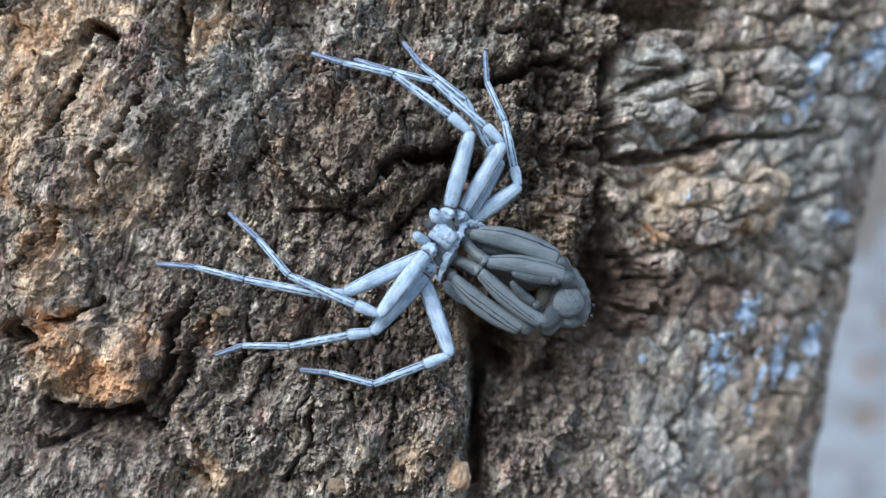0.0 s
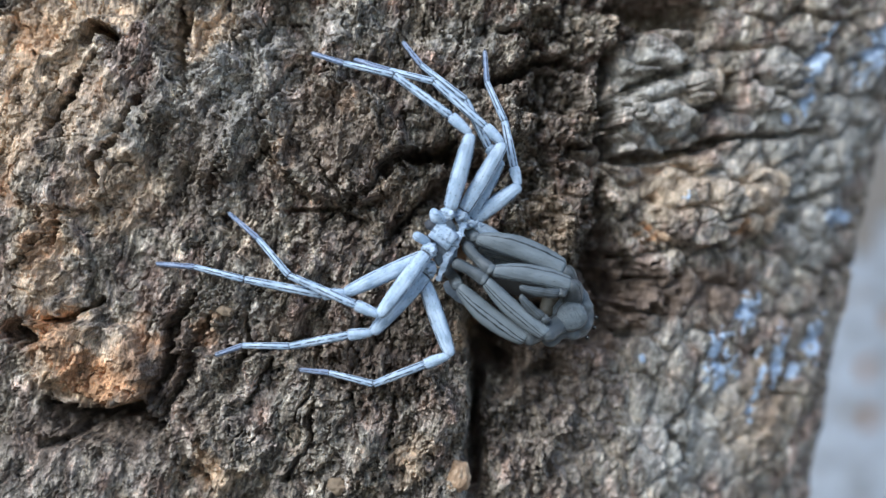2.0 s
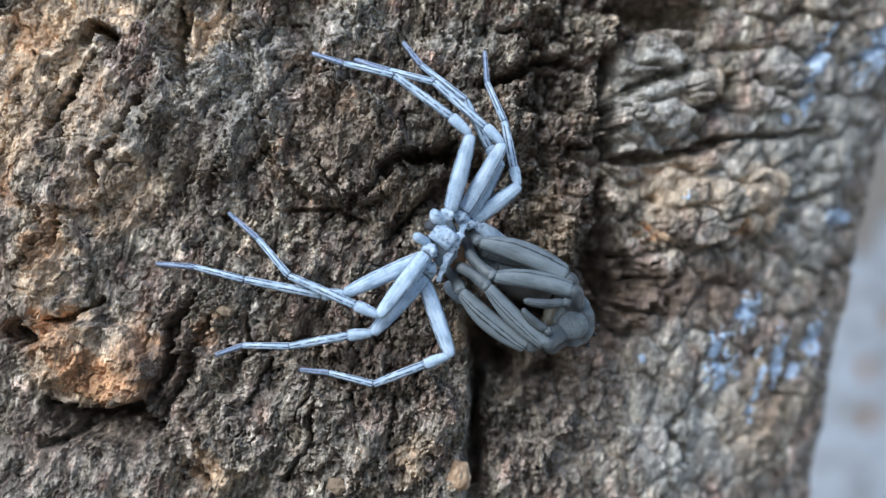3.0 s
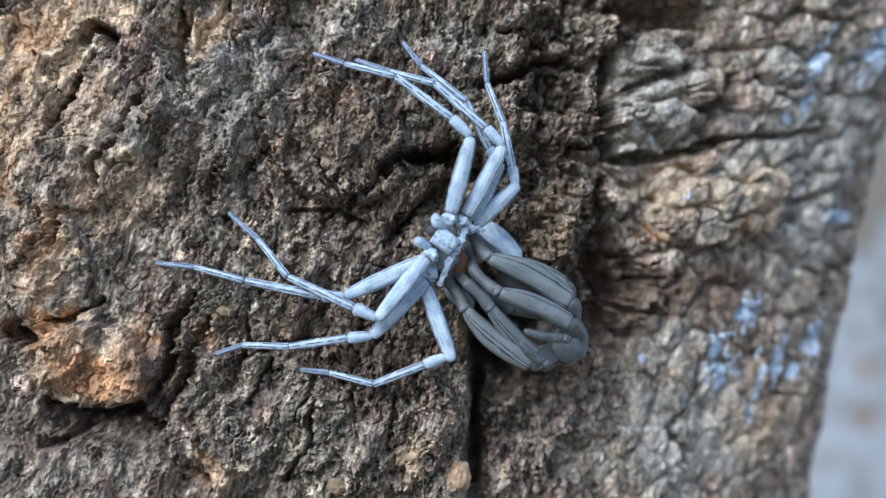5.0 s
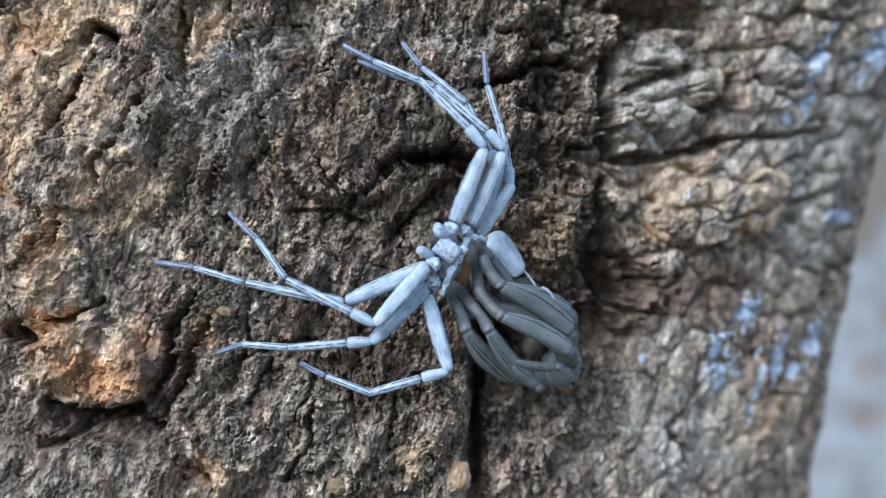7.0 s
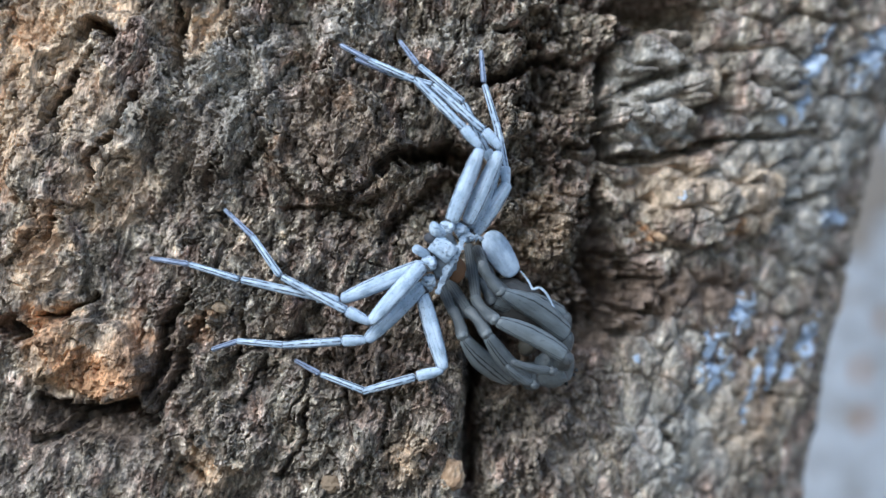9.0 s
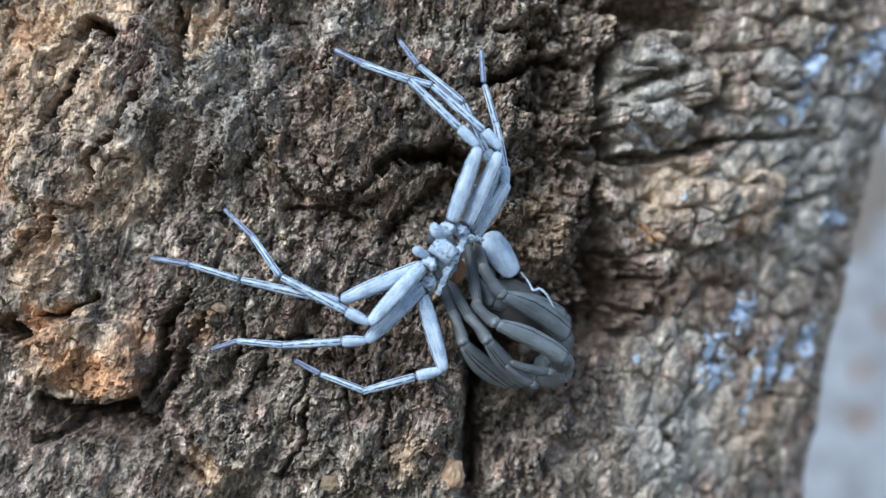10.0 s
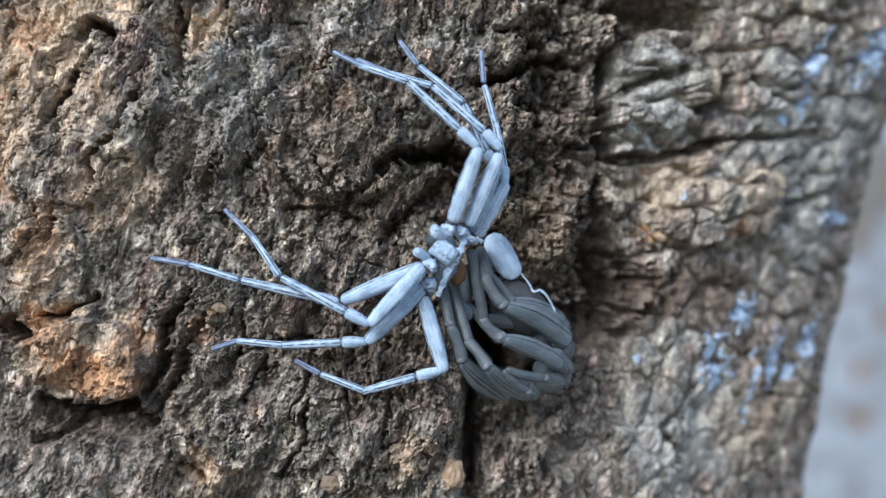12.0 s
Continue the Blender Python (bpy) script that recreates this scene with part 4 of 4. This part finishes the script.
def add_flakes(trunk):
    """Loose chips and curls of bark that catch the light."""
    for i, (cs, cz, rx, ry, rz, turn, material) in enumerate((
        (1.2, -16.5, 0.8, 0.55, 1.2, 12, 1),
        (-7.6, -17.0, 0.72, 0.4, 0.6, 0, 2),
        (-15.4, -4.4, 0.55, 0.4, 0.4, 20, 2),
        (18.8, 1.0, 0.55, 0.4, 0.35, 10, 1),
        (2.4, -6.6, 0.7, 0.4, 0.5, -20, 0),
        (19.7, 4.3, 0.3, 0.3, 0.3, 0, 0))):
        p = surface(np.array([cs]), np.array([cz]), 0.25)[0]
        bm = ball(rx, ry, rz, 0.35, i + 3, 4)
        ob = part("bark_flake", bm, (BARK, FLAKE, FLAKE_DULL)[material], trunk, "loose orange-tan flake of bark")
        ob.matrix_basis = Matrix.Translation((p[0], p[1] - 0.03, p[2])) @ pose(0, 0, 0, 0, turn, 0)


trunk = build_trunk()
add_lichen(trunk)
add_flakes(trunk)


# ---- the shed skin ----
HUSK_TIMES = (0, 2, 3, 4.8, 5.5, 6, 6.5, 7, 8.8, 9.5, 10.5, 12)
SINK = (0, 0.01, 0.05, 0.30, 0.39, 0.61, 0.76, 0.82, 0.84, 0.88, 0.94, 1)      # the skin is drawn down bit by bit
SLIP = (0, 0, 0.0, 0.02, 0.08, 0.80, 0.92, 1, 1, 1, 1, 1)                         # the hind leg gives way at once


def leg_shares(name, i, joint):
    """How far a joint has gone from its first to its last place: across, out, up."""
    a = b = SINK[i]
    if name == "X4" and joint > 0:
        a = b = SLIP[i]
    return a, b, b


def husk_joint(name, i, joint):
    p, q = (Vector(side[joint]) for side in HUSK_LEGS[name])
    if name == "Y1":
        times = [row[0] for row in FORELEG]
        across, up = (float(np.interp(HUSK_TIMES[i], times, [row[1 + 2 * joint + k] for row in FORELEG])) for k in (0, 1))
        p = q = Vector((across, FORELEG_DEPTHS[joint], up))
    place = Vector([u + (v - u) * k for u, v, k in zip(p, q, leg_shares(name, i, joint))])
    if joint == 0:      # the thigh reaches a little way into the body
        place -= (husk_joint(name, i, 1) - place).normalized() * 0.28
    return place


SEGMENTS = ("femur", "patella", "tibia", "metatarsus", "tarsus")


def segment_shape(kind, length, seed, big=1.0):
    shapes = {
        "femur": (lambda u: big * (0.37 + 0.21 * math.sin(math.pi * min(1.0, 0.10 + 0.92 * u)) ** 0.7) * ends(u, 0.05), 0.85),
        "patella": (lambda u: big * (0.20 + 0.21 * math.sin(math.pi * (0.06 + 0.60 * u))) * ends(u, 0.10), 0.95),
        "tibia": (lambda u: big * (0.30 + 0.03 * math.sin(math.pi * u) - 0.05 * u) * ends(u, 0.03), 0.95),
        "metatarsus": (lambda u: big * (0.265 - 0.05 * u) * ends(u, 0.03), 0.95),
        "tarsus": (lambda u: big * (0.215 - 0.05 * u) * ends(u, 0.06), 0.95),
    }
    radius, flat = shapes[kind]
    return tube(length, radius, 18, 16, flat, 0.02, seed)


def bristles(length, radius, count, seed):
    """Short stiff hairs along a segment, all in one mesh."""
    rnd = random.Random(seed)
    bm = bmesh.new()
    for _ in range(count):
        u, a = rnd.uniform(0.04, 0.97), rnd.uniform(0, 2 * math.pi)
        out = Vector((0, math.sin(a), math.cos(a)))
        root = Vector((u * length, 0, 0)) + out * radius * 0.88
        tip = root + (out + Vector((rnd.uniform(0.5, 1.3), 0, 0))).normalized() * rnd.uniform(0.16, 0.34)
        side = out.cross(Vector((1, 0, 0))) * 0.011
        fore = (tip - root).normalized().cross(side).normalized() * 0.011
        ring = [bm.verts.new((root + d) * MM) for d in (side, fore, -side, -fore)]
        top = bm.verts.new(tip * MM)
        for k in range(4):
            bm.faces.new((ring[k], ring[(k + 1) % 4], top))
    return bm


def build_husk():
    husk = new("shed_spider_skin")
    husk.location = HOME
    tagged(husk, "pale blue-white empty spider skin clinging to bark", "spider skin")
    moving = []
    for name in HUSK_LEGS:
        for j, kind in enumerate(SEGMENTS):
            a, b = husk_joint(name, 0, j), husk_joint(name, 0, j + 1)
            length = (b - a).length
            bm = segment_shape(kind, length + (0.1 if kind != "femur" else 0.15), 10 * j + len(moving))
            ob = part(kind, bm, {"femur": HUSK_FEMUR, "patella": HUSK_FEMUR, "tarsus": HUSK_TIP}.get(kind, HUSK_LINED), husk)
            moving.append((ob, name, j))
            hair = part("bristles", bristles(length, (0.50, 0.36, 0.30, 0.24, 0.19)[j], (34, 10, 34, 30, 26)[j], 90 + len(moving)), CLAW, ob, "fine dark bristles")
            tagged(hair, kind="stuff")
            if kind in ("patella", "tibia", "metatarsus"):
                ring = tube(0.10, lambda u, k=kind: {"patella": 0.36, "tibia": 0.295, "metatarsus": 0.24}[k] * ends(u, 0.4), 4, 14, 0.95)
                collar = part("joint", ring, DARK_JOINT, ob, "dark joint ring")
                collar.location = ((length - 0.05) * MM, 0, 0)
            if kind == "tarsus":
                tip = tube(0.26, lambda u: 0.15 * (1 - u) + 0.02, 5, 8, 0.9)
                claw = part("claw", tip, CLAW, ob, "tiny dark claw tip")
                claw.location = (length * MM, 0, 0)
    # the body of the skin: breast plate with the hip joints, feelers and the torn rim round the opening
    at = Vector(HUSK_STERNUM)
    bm = ball(1.0, 0.75, 0.85, 0.10, 2, 4)
    for v in bm.verts:      # ridged, squarish front plate
        v.co.x = 0.001 * max(-0.85, min(0.85, v.co.x * 1000 * 1.15))
        v.co.z = 0.001 * max(-0.68, min(0.68, v.co.z * 1000 * 1.1))
        v.co.y += 0.00004 * math.sin((v.co.x + 0.25 * v.co.z) * 1000 * 17)
    shell = part("breast_plate", bm, TORN, husk, "chalky ridged breast plate")

    def fixed(name, bm, m, material=HUSK, label=""):
        ob = part(name, bm, material, shell, label)
        ob.matrix_basis = m
        return ob

    turn = pose(0, 0, 0, 0, 38, 0)
    inverse = turn.inverted()

    def local(p):
        return inverse @ Matrix.Translation((Vector(p) - at) * MM)

    up = Vector(HUSK_PALP_UP)
    fixed("palp", tube(1.5, lambda u: (0.52 - 0.16 * u) * ends(u, 0.3), 14, 14, 0.95, 0.03, 4, -0.25), local((0, 0, 0)) @ along(up + Vector((-0.35, -0.2, 0.05)), up + Vector((0.9, 0.7, -0.35))))
    low = Vector(HUSK_PALP_LOW)
    fixed("palp", tube(1.5, lambda u: (0.36 - 0.06 * u) * ends(u, 0.25), 14, 14, 0.95, 0.03, 5), local((0, 0, 0)) @ along(low + Vector((-0.5, -0.2, 0.25)), low + Vector((0.7, 0.6, -0.45))))
    fixed("jaw_base", ball(0.55, 0.5, 0.42, 0.15, 9, 3), local(at + Vector((-0.75, 0.35, 0.75))), DARK_JOINT)
    fixed("jaw_base", ball(0.5, 0.45, 0.40, 0.15, 11, 3), local(at + Vector((-1.0, 0.45, -0.35))), DARK_JOINT)
    for name in HUSK_LEGS:
        hip = husk_joint(name, 0, 0)
        fixed("coxa", ball(0.52, 0.44, 0.44, 0.34, hash_of(name), 4), local(hip.lerp(at, 0.16)), TORN)
        collar = tube(0.22, lambda u: 0.40 * ends(u, 0.4), 5, 14, 0.95)
        knee = husk_joint(name, 0, 1)
        fixed("hip_ring", collar, local((0, 0, 0)) @ along(hip, knee), DARK_JOINT)
    fixed("body_floor", ball(0.95, 0.45, 1.7, 0.2, 21, 4), local(Vector(RIM_MID) + Vector((-0.75, 1.0, 0.1))), HUSK_DIM)
    rim_way = [Vector(RIM_TOP) + Vector((0.55, 0.3, -0.12)), RIM_TOP, Vector(RIM_TOP) + Vector((-0.75, -0.1, 0.05)), Vector(RIM_MID) + Vector((0.35, 0, 0.75)), RIM_MID, Vector(RIM_MID).lerp(Vector(RIM_LOW), 0.5) + Vector((-0.1, -0.1, 0.1)), RIM_LOW]
    fixed("torn_rim", sheet([Vector(p) for p in rim_way], 0.50, 0.05, 0.16, 6, 0.06), local((0, 0, 0)), TORN, "ragged white rim of the split skin")
    inner = Vector(RIM_MID).lerp(Vector(RIM_LOW), 0.28) + Vector((0.45, 1.6, -0.15))
    fixed("inner_lining", ball(0.62, 0.2, 0.95, 0.2, 14, 3), local(inner), HUSK_INNER, "brown translucent lining")
    fixed("side_flap", ball(1.25, 0.10, 0.62, 0.10, 17, 4), local(FLAP) @ pose(0, 0, 0, 0, 38, 0), HUSK_DIM)
    curl = [Vector((5.57, 0.6, -0.6)), Vector((6.14, 0.6, -1.32)), Vector((6.47, 0.6, -1.88)), Vector((6.95, 0.35, -1.8)), Vector((7.44, 0.35, -2.24)), Vector((7.8, 0.6, -2.84)), Vector((8.05, 0.6, -3.36))]
    fixed("abdomen_shred", sheet(curl, 0.17, 0.04, 0.02, 8, 0.1), local((0, 0, 0)), TORN, "curled shred of the old abdomen skin")
    return husk, shell, turn, moving


def hash_of(word):
    return sum(ord(c) for c in word) % 23


husk, shell, shell_turn, husk_moving = build_husk()


def lid_shape():
    """The lifted back shield: a shallow shell with real thickness."""
    bm = bmesh.new()
    rows = []
    for i in range(13):
        r = i / 12
        row = []
        for k in range(28):
            a = 2 * math.pi * k / 28
            wide = 0.98 * (1 + 0.05 * math.sin(3 * a + 1))
            row.append(bm.verts.new(Vector((r * 1.85 * math.copysign(abs(math.cos(a)) ** 0.8, math.cos(a)), -0.55 * (1 - r * r) + 0.03 * math.sin(7 * a) * r, r * wide * math.copysign(abs(math.sin(a)) ** 0.75, math.sin(a)))) * MM))
        rows.append(row)
    for a, b in zip(rows, rows[1:]):
        for k in range(28):
            bm.faces.new((a[k], a[(k + 1) % 28], b[(k + 1) % 28], b[k]))
    bmesh.ops.remove_doubles(bm, verts=bm.verts, dist=1e-7)
    bmesh.ops.recalc_face_normals(bm, faces=bm.faces)
    bmesh.ops.solidify(bm, geom=bm.faces[:], thickness=0.00008)
    return bm


lid = part("back_shield", lid_shape(), HUSK_SMOOTH, husk, "smooth white lifted back shield")


# ---- the new spider ----
THIGH = {"A": 6.6, "B": 5.6, "C": 5.7, "D": 6.1, "E": 5.0, "F": 4.2}      # femur lengths, mm
SHIN = {"A": (2.15, 3.4), "B": (2.35, 5.2), "C": (2.15, 4.8), "D": (2.2, 3.2), "E": (2.1, 3.0), "F": (1.5, 3.6)}      # patella and tibia, mm
GIRTH = {"A": 0.82, "B": 0.67, "C": 0.62, "D": 0.74, "E": 0.66, "F": 0.55}      # half width of the femur, mm
BOW = {"A": 0.42, "B": 0.26, "C": -0.24, "D": -0.40, "E": 0.25, "F": 0.1}      # how far the femur arches, mm


def lobed(lobes, detail=5, soft=3.2, crease=0.05, seed=0):
    """One soft skin over several rounded lobes: centre and half sizes in mm."""
    bm = bmesh.new()
    bmesh.ops.create_icosphere(bm, subdivisions=detail, radius=1.0)
    way = np.array([v.co[:] for v in bm.verts])
    reach = np.linspace(4.2, 0.1, 160)
    size = np.full(len(way), 0.1)
    found = np.zeros(len(way), dtype=bool)
    for r in reach:
        p = way * r
        field = sum(np.exp(-soft * (np.sum(((p - np.array(c)) / np.array(h)) ** 2, axis=1) - 1)) for c, h in lobes)
        hit = (field >= 1) & ~found
        size[hit] = r
        found |= hit
    for v, d, r in zip(bm.verts, way, size):
        p = Vector(d) * float(r)
        fold = noise.fractal(p * 2.1 + Vector((seed, 0, 0)), 1.0, 2.0, 3) + 0.8 * abs(noise.noise(p * 4.2 + Vector((0, seed, 0))))
        v.co = p * (1 + crease * fold / max(0.6, float(r))) * MM
    bmesh.ops.smooth_vert(bm, verts=bm.verts, factor=0.4, use_axis_x=True, use_axis_y=True, use_axis_z=True)
    return bm


def build_spider():
    spider = new("spider")
    spider.location = HOME
    tagged(spider, "soft grey spider with dark-lined legs pulling out of its old skin", "spider")
    legs = {}
    for name in NEW_LEGS:
        far = 0.93 if name in "EF" else 1.0
        thigh, thick, (knee_long, shin_long) = THIGH[name], GIRTH[name], SHIN[name]
        femur = part("femur", tube(thigh, lambda u: (0.40 + (thick - 0.40) * math.sin(0.5 * math.pi * min(1, u / 0.45)) - 0.10 * max(0, u - 0.75) / 0.25) * ends(u, 0.05), 30, 20, 0.72, 0.012, 3, BOW[name]), FRESH, spider)
        patella = part("patella", tube(knee_long + 0.4, lambda u: (0.47 - 0.10 * u + 0.03 * math.sin(3 * math.pi * u)) * far * ends(u, 0.10), 18, 18, 0.85, 0.02, 5, 0.12 if name in "AB" else -0.10), FRESH_PLAIN_SHADED, spider)
        tibia = part("tibia", tube(shin_long, lambda u: (0.37 + 0.04 * math.sin(math.pi * u)) * far * ends(u, 0.05), 20, 18, 0.85, 0.015, 7), FRESH_FINE_SHADED, spider)
        coxa = part("coxa", tube(2.6, lambda u: (0.58 + 0.22 * u) * far * ends(u, 0.2), 16, 18, 0.8, 0.03, 9, 0.10), FRESH_PLAIN_SHADED, spider)
        cap = part("knee_cap", ball(0.40, 0.43, 0.40, 0.16, 3, 4), KNEE, patella, "pale glossy knee skin")
        cap.location = Vector((0.16, 0, 0.03)) * MM
        shin_cap = part("shin_cap", ball(0.26, 0.35, 0.32, 0.16, 5, 4), KNEE, tibia)
        shin_cap.location = Vector((0.12, 0, 0.05)) * MM
        hair = part("bristles", bristles(thigh, 0.90 * thick, 110 if name in "AE" else 50, 300 + ord(name)), CLAW, femur, "short dark bristles")
        tagged(hair, kind="stuff")
        legs[name] = (femur, patella, tibia, coxa)
    front = part("head_and_chest", lobed((
        ((0.10, 0.45, 0.0), (1.40, 0.95, 1.35)), ((0.45, 0.85, -0.35), (1.22, 0.95, 1.50)),
        ((0.55, 0.25, 1.15), (0.72, 0.60, 0.72)), ((0.20, 0.30, 1.85), (0.62, 0.55, 0.62)), ((1.02, 0.15, 0.62), (0.48, 0.50, 0.48)),
        ((-0.75, 0.25, -1.15), (0.75, 0.60, 0.62)), ((-1.40, 0.35, -1.75), (0.70, 0.55, 0.60)), ((0.10, 0.15, -1.35), (0.52, 0.50, 0.46)),
        ((0.92, 0.15, -0.70), (0.52, 0.50, 0.50))), 6, 3.4, 0.035, 4), FRESH_SOFT, spider, "grey folded head and chest")
    seat = part("breast_groove", ball(1.16, 0.34, 1.10, 0.05, 33, 4), ABDOMEN, front)
    seat.location = Vector((-0.05, -0.66, 0.02)) * MM
    plate = part("breast_plate", ball(1.10, 0.42, 1.04, 0.05, 33, 5), CREASED, front, "finely creased pale breast plate")
    plate.location = Vector((-0.05, -0.70, 0.02)) * MM
    for x, y, z in ((1.76, 0.20, -0.22), (1.16, 0.20, -1.66), (1.66, 0.45, -0.98)):
        eye = part("eye", ball(0.16, 0.16, 0.16, 0, 0, 3), EYE_BLACK, front, "shiny black eye")
        eye.location = Vector((x, y, z)) * MM
    jaws = part("jaws", lobed((((0, 0, 0.1), (0.85, 0.6, 0.70)), ((-0.35, -0.2, -0.5), (0.6, 0.5, 0.6))), 4, 3.0, 0.03, 9), PALE_SKIN, spider, "pale olive soft jaws")
    palps = []
    for length in (2.9, 2.3):
        palp = part("palp", tube(length, lambda u: (0.25 + 0.10 * math.sin(math.pi * min(1, 0.15 + u * 0.95)) - 0.05 * math.exp(-((u - 0.36) / 0.05) ** 2)) * ends(u, 0.12), 24, 16, 0.85, 0.02, 8, 0.14), FRESH_FINE_SHADED, spider)
        palps.append(palp)
        knob = part("palp_base", ball(0.34, 0.32, 0.32, 0.25, 6, 4), FRESH_PLAIN_SHADED, palp)
        knob.location = Vector((-0.12, 0, 0)) * MM
    abdomen = part("abdomen", ball(2.5, 1.2, 1.75, 0.04, 41, 5), ABDOMEN, spider, "dark grey smooth abdomen")
    return spider, legs, front, jaws, palps, abdomen


spider, new_legs, front, jaws, palps, abdomen = build_spider()


def stretched(a, b, length, way=1.0, most=3.2):
    """The far end of a rigid segment that spans a to b as seen, leaning into depth for the rest of its length."""
    a, b = Vector(a), Vector(b)
    flat = (b - a)
    flat.y = 0
    rest = max(0.0, length * length - flat.length_squared)
    deep = a.y + way * min(most, math.sqrt(rest))
    spread = (86.2 + deep) / (86.2 + b.y)
    return Vector((b.x * spread, deep, b.z * spread))


def motions():
    for ob, name, j in husk_moving:
        walk(ob, [(t, along(husk_joint(name, i, j), husk_joint(name, i, j + 1))) for i, t in enumerate(HUSK_TIMES)])
    base = Vector(HUSK_STERNUM)
    walk(shell, [(t, Matrix.Translation((base + Vector(HUSK_DROP) * SINK[i]) * MM) @ shell_turn) for i, t in enumerate(HUSK_TIMES)])
    bow = (0, 5, 12, 22, 31, 38, 42, 45)
    tilt = (30, 31, 36, 44, 50, 56, 58, 58)
    walk(lid, [(t, Matrix.Translation(Vector(p) * MM) @ pose(0, 0, 0, -12, a, 0)) for t, p, a in zip(STAGES, LID_WAY, tilt)])
    for name, (depths, rows) in NEW_LEGS.items():
        femur, patella, tibia, coxa = new_legs[name]
        keys = ([], [], [], [])
        for i, (t, row) in enumerate(zip(STAGES, rows)):
            knee = Vector((row[0], depths[0], row[1]))
            hip = Vector((row[2], depths[1], row[3]))
            shin = Vector((row[4], depths[2], row[5]))
            gate = Vector((row[6], -0.8, row[7]))
            span = stretched(knee, hip, THIGH[name], 1.0, 3.6)
            tip = knee + (span - knee).normalized() * THIGH[name]
            keys[0].append((t, along(knee, span)))
            shin = stretched(knee, shin, SHIN[name][0], 1.0, 1.9)
            keys[1].append((t, along(knee, shin)))
            keys[2].append((t, along(shin, stretched(shin, gate, SHIN[name][1], 1.0, 4.0))))
            heart = Vector(STERNUM_WAY[i]) + Vector((0.1, 2.0 + bow[i] / 15, 0.1))
            keys[3].append((t, along(tip + (tip - heart).normalized() * 0.35, heart)))
        for ob, rows_of in zip((femur, patella, tibia, coxa), keys):
            walk(ob, rows_of)
    walk(front, [(t, Matrix.Translation((Vector(p) + Vector((0, 1.0 + a / 15, 0))) * MM) @ pose(0, 0, 0, a, 0, 0)) for t, p, a in zip(STAGES, STERNUM_WAY, bow)])
    walk(jaws, [(t, Matrix.Translation((Vector(p) + Vector((0, 0.30 * t, 0))) * MM)) for t, p in zip(STAGES, CHELICERA_WAY)])
    for ob, a, b in ((palps[0], PALP_A, PALP_B), (palps[1], PALP_C, PALP_D)):
        walk(ob, [(t, along(q, p)) for t, p, q in zip(STAGES, a, b)])
    walk(abdomen, [(t, Matrix.Translation(Vector(p) * MM) @ pose(0, 0, 0, 0, 24 + 1.5 * i, 0)) for i, (t, p) in enumerate(zip(STAGES, ABDOMEN_WAY))])


motions()
